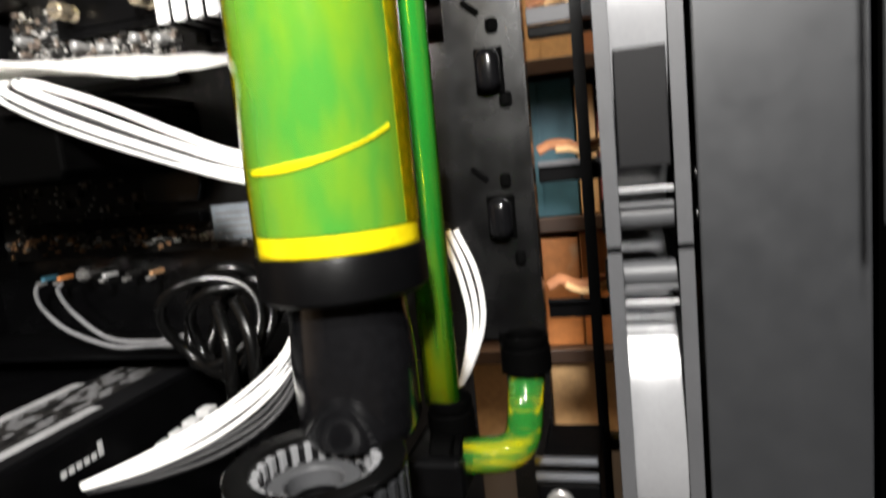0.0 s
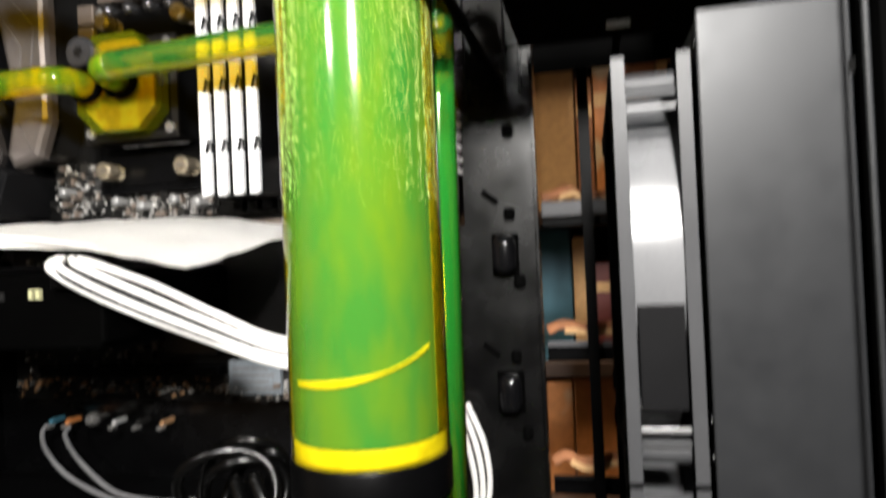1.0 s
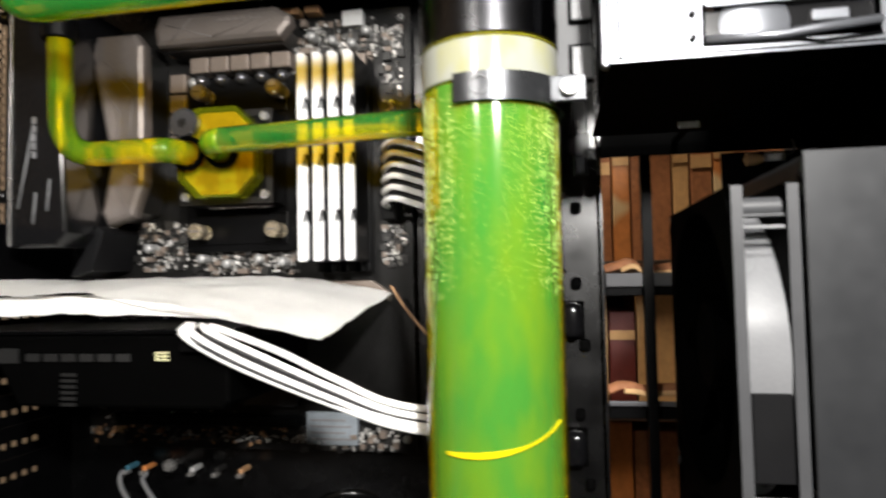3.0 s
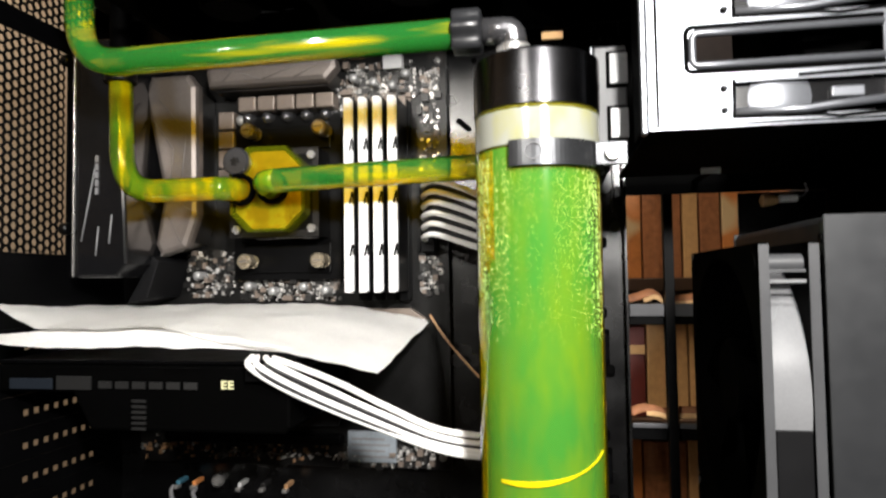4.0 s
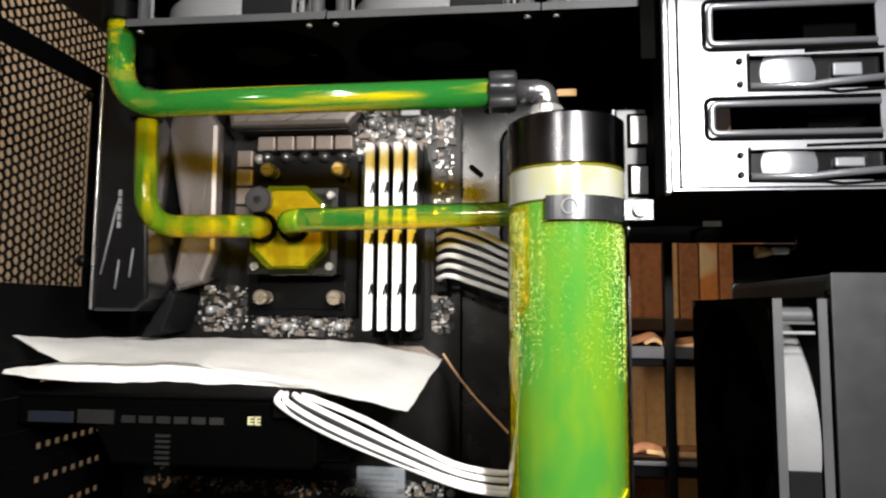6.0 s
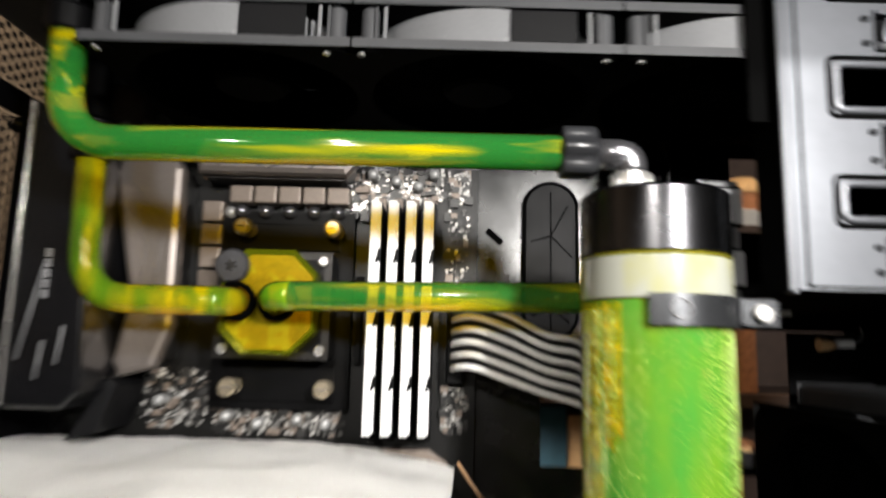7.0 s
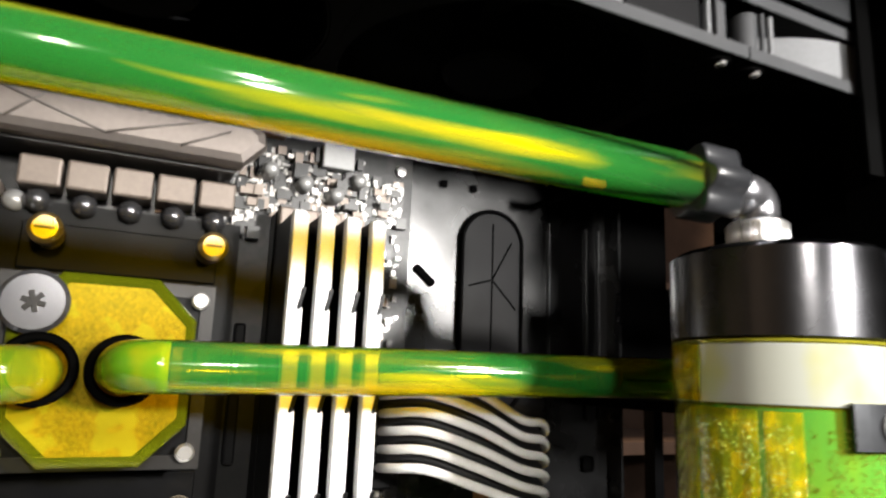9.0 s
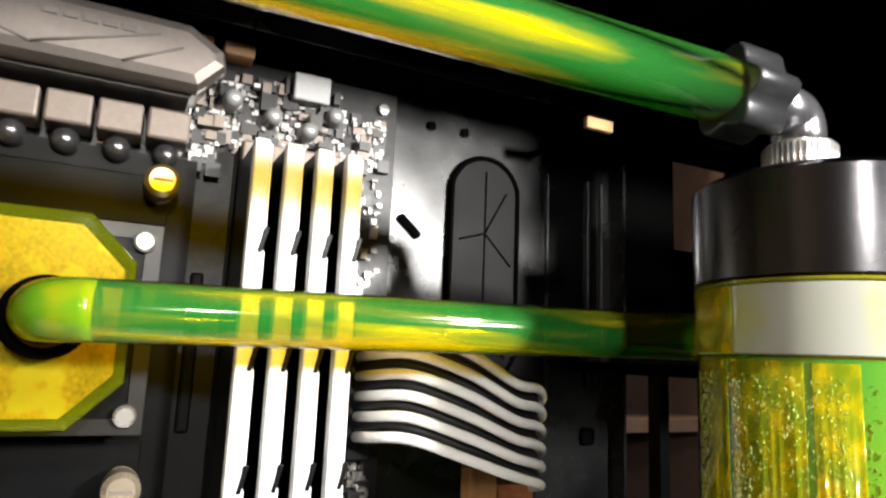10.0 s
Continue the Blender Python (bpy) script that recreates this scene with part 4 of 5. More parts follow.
TUBE = "clear hard tube full of bright green coolant"
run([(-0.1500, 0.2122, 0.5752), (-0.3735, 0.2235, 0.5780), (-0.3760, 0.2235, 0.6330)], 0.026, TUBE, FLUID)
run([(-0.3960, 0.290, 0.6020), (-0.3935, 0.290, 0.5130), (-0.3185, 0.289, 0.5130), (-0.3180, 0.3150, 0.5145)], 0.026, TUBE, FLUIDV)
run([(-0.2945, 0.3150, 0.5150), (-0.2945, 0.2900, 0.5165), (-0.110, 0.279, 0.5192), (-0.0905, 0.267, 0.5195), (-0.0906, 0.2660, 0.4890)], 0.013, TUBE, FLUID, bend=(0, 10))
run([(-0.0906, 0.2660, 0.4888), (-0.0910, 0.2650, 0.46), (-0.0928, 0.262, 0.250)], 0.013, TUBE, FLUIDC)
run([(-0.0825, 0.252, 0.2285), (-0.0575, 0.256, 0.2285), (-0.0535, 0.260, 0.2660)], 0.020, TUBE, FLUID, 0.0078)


def fitting(centre, axis, length, label, r=0.0105, mat=None):
    t = thing("tube_fitting", centre, label, "fitting", "tube fittings")
    m = mat or PLASTIC
    part("collar", lathe(ring_profile(0.0082, r, 0, length * 0.7), centre, axis, 32), m, t)
    part("nut", lathe(ring_profile(0.0082, r * 0.93, length * 0.72, length), centre, axis, 6 * 4), m, t)
    return t


fitting((-0.3760, 0.2235, 0.628), "z", 0.017, "black compression fitting on the tube end")
fitting((-0.3960, 0.290, 0.588), "z", 0.022, "black compression fitting on the tube end")
fitting((-0.0895, 0.262, 0.232), "z", 0.020, "black compression fitting on the pump", mat=NIGHT)
fitting((-0.0960, 0.252, 0.2285), "x", 0.014, "black compression fitting beside the pump", mat=NIGHT)
fitting((-0.0535, 0.260, 0.2640), "z", 0.016, "black compression fitting on the tube end", mat=NIGHT)
for x, z in ((-0.318, 0.5145), (-0.2945, 0.515)):
    t = thing("port_ring", (x, 0.312, z), "black sealing ring round the block port", "ring", "port rings")
    part("ring", lathe(ring_profile(0.0082, 0.0112, -0.0050, 0.0003), (x, 0.312, z), "y", 32), NIGHT, t)
t = thing("riser_pipe", (-0.3960, 0.290, 0.611), "black adapter pipe up to the radiator", "fitting")
part("pipe", lathe(drum_profile(0.007, 0.0, 0.037), (-0.3960, 0.290, 0.611), "z", 24), NIGHT, t)

# ---- reservoir ----
CX, CY, RR = -0.1127, 0.2172, 0.0308
res = thing("reservoir", (CX, CY, 0.312), "cylinder reservoir of bright green frothing coolant with black caps", "reservoir")
w = part("cylinder_wall", lathe(drum_profile(RR, 0.3282, 0.5125, 0.0002), (CX, CY, 0), "z", 96), RESWALL, res, "clear yellow-tinted acrylic cylinder")
w.visible_shadow = False
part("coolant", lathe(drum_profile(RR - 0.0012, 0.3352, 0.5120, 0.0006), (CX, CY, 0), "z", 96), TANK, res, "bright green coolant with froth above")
part("rim_ring", lathe(ring_profile(RR - 0.0020, RR + 0.0001, 0.5294, 0.5304, 0.0003), (CX, CY, 0), "z", 64), RIM, res, "thin yellow rim under the cap")
part("neck", lathe(drum_profile(RR - 0.0001, 0.5126, 0.5292, 0.0003), (CX, CY, 0), "z", 96), NECK, res, "whitish wet empty neck")
part("base_ring", lathe(drum_profile(RR - 0.0012, 0.3284, 0.3350, 0.0006), (CX, CY, 0), "z", 64), YELLOW, res, "yellow-lit acrylic base")
cap = part("top_cap", lathe([(1e-7, 0.5580), (RR - 0.002, 0.5580), (RR + 0.0004, 0.5562), (RR + 0.0004, 0.5312), (RR - 0.001, 0.5305), (1e-7, 0.5305)], (CX, CY, 0), "z", 96), CAP, res, "black anodised top cap")
part("bottom_cap", lathe([(1e-7, 0.3280), (RR, 0.3280), (RR + 0.0006, 0.3270), (RR + 0.0006, 0.3130), (RR - 0.001, 0.3115), (1e-7, 0.3115)], (CX, CY, 0), "z", 96), PLASTIC, res, "black bottom cap")
# yellow films on the wall, standing in for its edge glow and refracted yellow
for a0, a1, z0, z1, out in ((118, 176, 0.5128, 0.5290, 0.0013), (172, 206, 0.4480, 0.5113, 0.0), (209, 227, 0.4560, 0.5110, 0.0), (116, 170, 0.4300, 0.5113, 0.0), (150, 196, 0.3360, 0.4470, 0.0), (197, 209, 0.3360, 0.4455, 0.0), (346, 376, 0.3360, 0.5110, 0.0)):
    bm = bmesh.new()
    cols = []
    for i in range(33):
        a = radians(a0 + (a1 - a0) * i / 32)
        dip = 0.0100 * noise.noise(Vector((a * 6, a0, 0))) + 0.0060 * noise.noise(Vector((a * 19, a0, 3))) if z0 > 0.40 and z0 < 0.51 else 0.0
        cols.append([bm.verts.new((CX + r * math.cos(a), CY + r * math.sin(a), z)) for r, z in ((RR - 0.0011 + out, z0 + dip), (RR - 0.0009 + out, z0 + dip), (RR - 0.0009 + out, z1), (RR - 0.0011 + out, z1))])
    for a, b in zip(cols, cols[1:]):
        for k in range(4):
            bm.faces.new((a[k], b[k], b[(k + 1) % 4], a[(k + 1) % 4])).smooth = True
    bm.faces.new(cols[0]), bm.faces.new(cols[-1][::-1])
    bmesh.ops.recalc_face_normals(bm, faces=bm.faces[:])
    part("edge_glow_film", bm, FILM, res, "yellow film standing in for the wall's edge glow")
# rising bubbles between the coolant and the wall, thickest near the top
rng = random.Random(11)
verts, faces = [], []
for _ in range(17000):
    a, up = rng.uniform(0, 2 * math.pi), rng.random() ** 0.62
    z = 0.420 + 0.088 * up
    lane = noise.noise(Vector((math.cos(a) * 9, math.sin(a) * 9, z * 16)))
    if lane < rng.uniform(-0.35, 0.40):
        continue
    w, h = rng.uniform(0.00005, 0.00013), rng.uniform(0.00010, 0.00062)
    r = RR - 0.0009
    u, v = math.cos(a), math.sin(a)
    n = len(verts)
    verts += [(CX + (r + e) * u - f * v, CY + (r + e) * v + f * u, z + g) for e, f, g in ((0.0002, 0, 0), (-0.0004, 0, 0), (0, w, 0), (0, -w, 0), (0, 0, h), (0, 0, -h))]
    faces += [tuple(n + i for i in f) for f in ((0, 2, 4), (2, 1, 4), (1, 3, 4), (3, 0, 4), (2, 0, 5), (1, 2, 5), (3, 1, 5), (0, 3, 5))]
data = bpy.data.meshes.new("bubbles")
data.from_pydata(verts, [], faces)
data.materials.append(BUBBLE)
froth = new("bubbles", data)
froth.parent = res
froth.matrix_parent_inverse = Matrix.Translation(-res.location)
tagged(froth, "pale rising bubbles", kind="stuff")
# yellow arc inside the wall, standing in for the refracted far rim of the base
line = []
for i in range(31):
    a = radians(-128 + 105 * i / 30)
    line.append((CX + (RR - 0.0007) * math.cos(a), CY + (RR - 0.0007) * math.sin(a), 0.3580 + 0.0115 * (i / 30) ** 2.4))
bm = bmesh.new()
rings = []
for i, p in enumerate(line):
    w = 0.0004 + 0.0009 * math.sin(math.pi * min(1, (i + 2) / 22)) * (1 if i < 20 else 1 - 0.06 * (i - 20))
    out = Vector((p[0] - CX, p[1] - CY, 0)).normalized()
    rings.append([bm.verts.new(Vector(p) + out * u * 0.0004 + Vector((0, 0, v * w))) for u, v in ((1, 1), (1, -1), (-1, -1), (-1, 1))])
for a, b in zip(rings, rings[1:]):
    for k in range(4):
        bm.faces.new((a[k], a[(k + 1) % 4], b[(k + 1) % 4], b[k]))
bm.faces.new(rings[0]), bm.faces.new(rings[-1][::-1])
bmesh.ops.recalc_face_normals(bm, faces=bm.faces[:])
part("refracted_rim", bm, YELLOW, res, "yellow arc standing in for the refracted base rim")
# strap round the neck
bm = bmesh.new()
ri, ro, z0, z1 = RR + 0.0006, RR + 0.0021, 0.5020, 0.5140
cols = []
for i in range(41):
    a = radians(-112 + 150 * i / 40)
    cols.append([bm.verts.new((CX + r * math.cos(a), CY + r * math.sin(a), z)) for r, z in ((ri, z0), (ro, z0), (ro, z1), (ri, z1))])
for a, b in zip(cols, cols[1:]):
    for k in range(4):
        f = bm.faces.new((a[k], b[k], b[(k + 1) % 4], a[(k + 1) % 4]))
bm.faces.new(cols[0]), bm.faces.new(cols[-1][::-1])
strap = part("strap", bm, STRAP, res, "grey metal holding strap")
part("strap_tab", box(CX + 0.0270, CX + 0.0420, CY - 0.0200, CY - 0.0175, 0.5025, 0.5135, 0.0006), STRAP, res, "grey strap tab")
part("tab_screw", lathe(drum_profile(0.0036, -0.003, 0.0, 0.0006), (CX + 0.0350, CY - 0.0200, 0.5078), "y", 20), CHROME, res, "steel screw")
part("strap_emblem", lathe(ring_profile(0.0034, 0.0040, -0.0008, 0.0, 0.0001), (CX - 0.001, CY - ro, 0.5082), "y", 24), GREYPRINT, strap, "small round grey emblem")
part("holder", box(CX + 0.0325, CX + 0.0365, CY - 0.016, CY + 0.147, 0.5050, 0.5100, 0.001), NIGHT, res, "black bracket to the tray")

# elbow on the cap
el = thing("elbow_fitting", (-0.1229, 0.2140, 0.556), "nickel elbow fitting with a grey collar on the cap", "fitting")
part("collar_foot", lathe(drum_profile(0.0088, 0.0, 0.0090, 0.0008), (-0.1229, 0.2140, 0.5581), "z", 32), CHROME, el, "knurled nickel foot")
for k in range(40):
    a = 2 * math.pi * k / 40
    p = Vector((-0.1229 + 0.0088 * math.cos(a), 0.2140 + 0.0088 * math.sin(a), 0.5586))
    part("knurl", sweep([p, p + Vector((0, 0, 0.0074))], 0.00028, 5), CHROME, el)
part("elbow", sweep(rounded([(-0.1229, 0.2140, 0.5650), (-0.1229, 0.2140, 0.5755), (-0.139, 0.2130, 0.5755)], 0.009), 0.0066, 24), ELBOW, el, "polished elbow")
bm = bmesh.new()
n = 36
rings = []
for x, m in ((-0.1535, 1.0), (-0.1525, 1.04), (-0.1400, 1.04), (-0.1385, 0.9)):
    rings.append([bm.verts.new((x, 0.2122 + (0.0098 + 0.0013 * math.cos(6 * 2 * math.pi * i / n)) * m * math.cos(2 * math.pi * i / n), 0.5755 + (0.0098 + 0.0013 * math.cos(6 * 2 * math.pi * i / n)) * m * math.sin(2 * math.pi * i / n))) for i in range(n)])
for a, b in zip(rings, rings[1:]):
    for i in range(n):
        bm.faces.new((a[i], a[(i + 1) % n], b[(i + 1) % n], b[i])).smooth = True
bm.faces.new(rings[0][::-1]), bm.faces.new(rings[-1])
bmesh.ops.recalc_face_normals(bm, faces=bm.faces[:])
part("lobed_collar", bm, COLLAR, el, "grey lobed compression collar")

# pump below the reservoir
pump = thing("pump", (CX, CY, 0.22), "black coolant pump under the reservoir", "pump")
part("body", lathe([(1e-7, 0.3112), (0.0215, 0.3113), (0.0225, 0.300), (0.0235, 0.288), (0.0235, 0.262), (0.021, 0.256), (1e-7, 0.256)], (CX, CY, 0), "z", 64), GLOSS, pump, "gloss black pump housing")
part("outlet", box(CX + 0.006, CX + 0.032, 0.238, 0.278, 0.214, 0.233, 0.003), PLASTIC, pump, "black outlet block")
px, py = -0.1180, 0.1860
part("ring_body", lathe(ring_profile(0.0215, 0.0280, 0.2390, 0.2560, 0.001), (px, py, 0), "z", 64), DARKGREY, pump, "grey cooling ring")
for k in range(30):
    a = 2 * math.pi * k / 30
    bm = box(0.0280, 0.0315, -0.0016, 0.0016, 0.2395, 0.2555, 0.0005)
    bmesh.ops.transform(bm, matrix=Matrix.Translation((px, py, 0)) @ Matrix.Rotation(a, 4, "Z"), verts=bm.verts)
    part("cooling_rib", bm, GREY, pump)
part("ring_top", lathe(ring_profile(0.0228, 0.0315, 0.2572, 0.2588, 0.0006), (px, py, 0), "z", 64), RUBBER, pump, "glossy black ring")
part("ring_floor", lathe(drum_profile(0.0215, 0.2280, 0.2450), (px, py, 0), "z", 48), PLASTIC, pump)
for k in range(26):
    a = 2 * math.pi * k / 26
    bm = box(0.0196, 0.0226, -0.0013, 0.0013, 0.2455, 0.2570, 0.0004)
    bmesh.ops.transform(bm, matrix=Matrix.Translation((px, py, 0)) @ Matrix.Rotation(a, 4, "Z"), verts=bm.verts)
    part("inner_tooth", bm, SHROUD, pump, "pale grey rib")

part("inner_disc", lathe(ring_profile(0.0100, 0.0165, 0.2452, 0.2530, 0.0008), (px, py - 0.003, 0), "z", 48), FRAME, pump, "grey toothed disc")
for k in range(22):
    a = 2 * math.pi * k / 22
    bm = box(0.0164, 0.0182, -0.0012, 0.0012, 0.2454, 0.2526, 0.0003)
    bmesh.ops.transform(bm, matrix=Matrix.Translation((px, py - 0.003, 0)) @ Matrix.Rotation(a, 4, "Z"), verts=bm.verts)
    part("disc_tooth", bm, DARKGREY, pump)

# ---- drive bay ----
bay = thing("drive_bay", (-0.005, 0.28, 0.5125), "bright steel drive bay cage with slots and latches", "drive bay")
DY = 0.2005
holes = [(-0.039, 0.040, 0.5950, 0.6120), (-0.039, 0.040, 0.5485, 0.5605), (-0.0225, 0.043, 0.5690, 0.5870), (-0.0235, 0.043, 0.5225, 0.5385), (-0.0225, 0.043, 0.6200, 0.6370), (-0.039, 0.040, 0.6470, 0.6620)]
part("side_sheet", plate_xz(-0.0605, 0.0570, 0.5180, 0.6890, DY, DY + 0.0012, holes), STEEL, bay, "bright steel side sheet")
# Steel underside drawn black, so its shade sits in the colour.
part("bottom_sheet", box(-0.0605, 0.0570, DY + 0.0015, 0.345, 0.5180, 0.5192), NIGHT, bay, "underside with its shade painted black")
part("folded_edge", box(-0.0640, -0.0610, DY - 0.0005, DY + 0.006, 0.5165, 0.6885, 0.0008), STEEL, bay)
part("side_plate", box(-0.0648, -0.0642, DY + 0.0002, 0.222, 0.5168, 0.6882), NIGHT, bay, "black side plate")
part("corner_line", box(-0.0572, -0.0560, DY - 0.0006, DY - 0.0001, 0.5195, 0.6885), VOID, bay)
part("corner_line", box(-0.0575, 0.0560, DY - 0.0006, DY, 0.5190, 0.5197), VOID, bay)
for k, h in enumerate(holes):
    if h[0] < -0.03:
        # The outer bead is dark, painting the shadow in the slot's groove.
        for off, r, mat, name, what in ((0.0016, 0.0017, STEEL, "slot_rim", "raised rim of a slot"), (0.0044, 0.0011, VOID, "groove_shade", "dark bead for the shaded groove round a slot")):
            line = rounded([(h[1], DY - 0.0001, h[3] + off), (h[0] - off, DY - 0.0001, h[3] + off), (h[0] - off, DY - 0.0001, h[2] - off), (h[1], DY - 0.0001, h[2] - off)], 0.0035, 6)
            part(name, sweep(line, r, 10), mat, bay, what)
    else:
        latch = part("latch", box(h[0] + 0.001, h[1], DY + 0.004, DY + 0.007, h[2] + 0.0035, h[3] - 0.0005, 0.0008), GLOSS, bay, "dark sprung latch")
        zl = h[2]
        part("latch_lip", sweep([(h[0] + 0.001, DY + 0.0006, zl + 0.0022), (h[0] + 0.030, DY + 0.0006, zl + 0.0022), (h[0] + 0.042, DY, zl + 0.0034), (h[1], DY, zl + 0.0052)], 0.0019, 10), STEEL, latch, "bright lip")
        part("latch_gap", sweep([(h[0] + 0.0006, DY - 0.0002, h[3] + 0.001), (h[0] + 0.0002, DY - 0.0002, zl - 0.0002), (h[0] + 0.036, DY - 0.0002, zl - 0.0006), (h[0] + 0.044, DY - 0.0002, zl - 0.0018), (h[1], DY - 0.0002, zl - 0.0004)], 0.0008, 8), VOID, latch, "dark gap round the latch")
        part("latch_gap", sweep([(h[0] + 0.028, DY - 0.0002, h[3] + 0.0016), (h[1], DY - 0.0002, h[3] + 0.0026)], 0.0008, 8), VOID, latch, "dark gap round the latch")
        # Pale dome added in the shape of the latch's oval highlight.
        part("latch_highlight", lathe([(1e-7, -0.002), (0.010, -0.0012), (0.014, 0.0)], (h[0] + 0.021, DY + 0.0041, (h[2] + h[3]) / 2 + 0.001), "y", 32), STEEL, latch, "steel dome standing in for a highlight")
        part("latch_window", box(h[0] + 0.042, h[0] + 0.056, DY + 0.0015, DY + 0.004, h[2] + 0.007, h[3] - 0.004, 0.0008), STEEL, latch)
        for z in (h[2] + 0.003, h[3] - 0.003):
            part("hook", lathe(drum_profile(0.0016, -0.0015, 0.0), (h[0] - 0.004, DY, z), "y", 12), PLASTIC, latch)
for k in range(2):
    z0 = 0.5250 + 0.048 * k
    part("drive_blank", box(0.014, 0.045, DY + 0.02, DY + 0.14, z0, z0 + 0.040, 0.001), NIGHT, bay, "black drive blank")
bracket = part("side_bracket", box(-0.0825, -0.0658, 0.2375, 0.2400, 0.5160, 0.5720, 0.0010), FRAME, bay, "grey bracket plate")
for z0, z1 in ((0.5210, 0.5400), (0.5495, 0.5690)):
    part("window_rim", box(-0.0762, -0.0652, 0.2362, 0.2374, z0, z1, 0.0005), NIGHT, bracket, "black rim of a window")
    part("window_face", box(-0.0748, -0.0654, 0.2346, 0.2361, z0 + 0.0016, z1 - 0.0016, 0.0006), SHROUD, bracket, "pale raised face")
part("bracket_rail", box(-0.0842, -0.0830, 0.2365, 0.2420, 0.5160, 0.5720, 0.0004), STEEL, bay, "bright bracket edge")

# bright tab below the bay
t = thing("metal_tab", (-0.007, 0.318, 0.52), "small bright metal tab below the drive bay", "tab")
part("tab", box(-0.0130, -0.0010, 0.3170, 0.3190, 0.5145, 0.5195, 0.0005), WHITE, t)
part("stem", box(-0.0090, -0.0050, 0.3191, 0.3649, 0.5150, 0.5170, 0.0004), NIGHT, t)
t = thing("cable_clip", (-0.103, 0.318, 0.607), "small tan clip on a black stem at the tray", "clip")
part("clip", box(-0.1100, -0.0960, 0.3165, 0.3195, 0.6070, 0.6120, 0.0006), CARD, t)
part("stem", box(-0.1050, -0.1010, 0.3196, 0.3649, 0.6080, 0.6105, 0.0004), NIGHT, t)

t = thing("wire_plug", (0.049, 0.349, 0.498), "small white plug with a hooked wire behind the radiator", "plug")
part("plug", box(0.0420, 0.0540, 0.3470, 0.3510, 0.4980, 0.5030, 0.0012), WHITE, t)
part("sheath", lathe([(1e-7, -0.012), (0.0042, -0.010), (0.0036, -0.004), (0.0020, 0.0), (1e-7, 0.0)], (0.0418, 0.3490, 0.4995), "x", 20), CARD, t, "tan tapered sheath")
part("hook", sweep(curve_through([(0.0535, 0.3490, 0.5015), (0.0570, 0.3490, 0.5020), (0.0595, 0.3490, 0.5055), (0.0585, 0.3490, 0.5105)]), 0.0006, 8), STEEL, t, "thin bright wire")
part("stay", box(0.0460, 0.0500, 0.3511, 0.3649, 0.4990, 0.5010), NIGHT, t)

# ---- graphics card ----
card = thing("graphics_card", (-0.31, 0.30, 0.362), "black graphics card seated in the board", "graphics card")
part("shroud", prism([(-0.4425, 0.3860), (-0.392, 0.3860), (-0.380, 0.3640), (-0.258, 0.3640), (-0.254, 0.368), (-0.254, 0.399), (-0.258, 0.4030), (-0.4425, 0.4030)], 0.2425, 0.352, 0.002), NIGHT, card, "black plastic shroud")
part("backplate", box(-0.4425, -0.256, 0.2420, 0.352, 0.4035, 0.4055, 0.0004), BLACK, card)
part("name_bar", box(-0.402, -0.379, 0.2413, 0.2423, 0.3880, 0.3960), DIMPRINT, card, "faint grey maker mark as a plain bar")
for k in range(6):
    part("name_bar", box(-0.374 + 0.011 * k, -0.3655 + 0.011 * k, 0.2413, 0.2423, 0.3890, 0.3930), DIMPRINT, card, "faint grey print as plain bars")
part("side_panel", box(-0.434, -0.405, 0.2410, 0.2424, 0.3880, 0.3945, 0.0004), INSET, card, "blue-grey inset panel")
for dx in (0.0, 0.0042):
    for a, b, c, d in ((0, 0.0032, 0.0038, 0.0046), (0, 0.0032, 0.0019, 0.0027), (0, 0.0032, 0.0, 0.0008), (0, 0.0008, 0.0008, 0.0038)):
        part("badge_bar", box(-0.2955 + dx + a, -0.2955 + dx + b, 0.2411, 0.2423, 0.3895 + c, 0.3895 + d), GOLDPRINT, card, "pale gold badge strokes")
for k in range(6):
    part("vent_fin", box(-0.352, -0.343, 0.2411, 0.2423, 0.3650 + 0.0032 * k, 0.3665 + 0.0032 * k), DIMPRINT, card)
part("power_plug", box(-0.2790, -0.2570, 0.2370, 0.2423, 0.3945, 0.4030, 0.0006), PLASTIC, card, "black power plug")


def towel(name, xs, fold, seed, parent, thick=0.0006):
    """A soft sheet: fold(u, v) gives its place."""
    rng = Vector((seed * 3.1, seed * 1.7, 0))
    nu, nv = 72, 22
    bm = bmesh.new()
    grid = []
    for i in range(nu + 1):
        line = []
        for j in range(nv + 1):
            p = Vector(fold(i / nu, j / nv))
            c = noise.noise(Vector((p.x * 26, p.y * 36, 0)) + rng) * 0.0016 + noise.noise(Vector((p.x * 90, p.y * 90, 2)) + rng) * 0.0009
            line.append(bm.verts.new(p + Vector((0, 0.3 * c, c))))
        grid.append(line)
    for a, b in zip(grid, grid[1:]):
        for j in range(nv):
            bm.faces.new((a[j], b[j], b[j + 1], a[j + 1])).smooth = True
    bmesh.ops.solidify(bm, geom=bm.faces[:], thickness=thick)
    return part(name, bm, PAPER, parent)


paper = thing("paper_towel", (-0.31, 0.29, 0.406), "folded white paper towel lying on the graphics card", "paper towel")


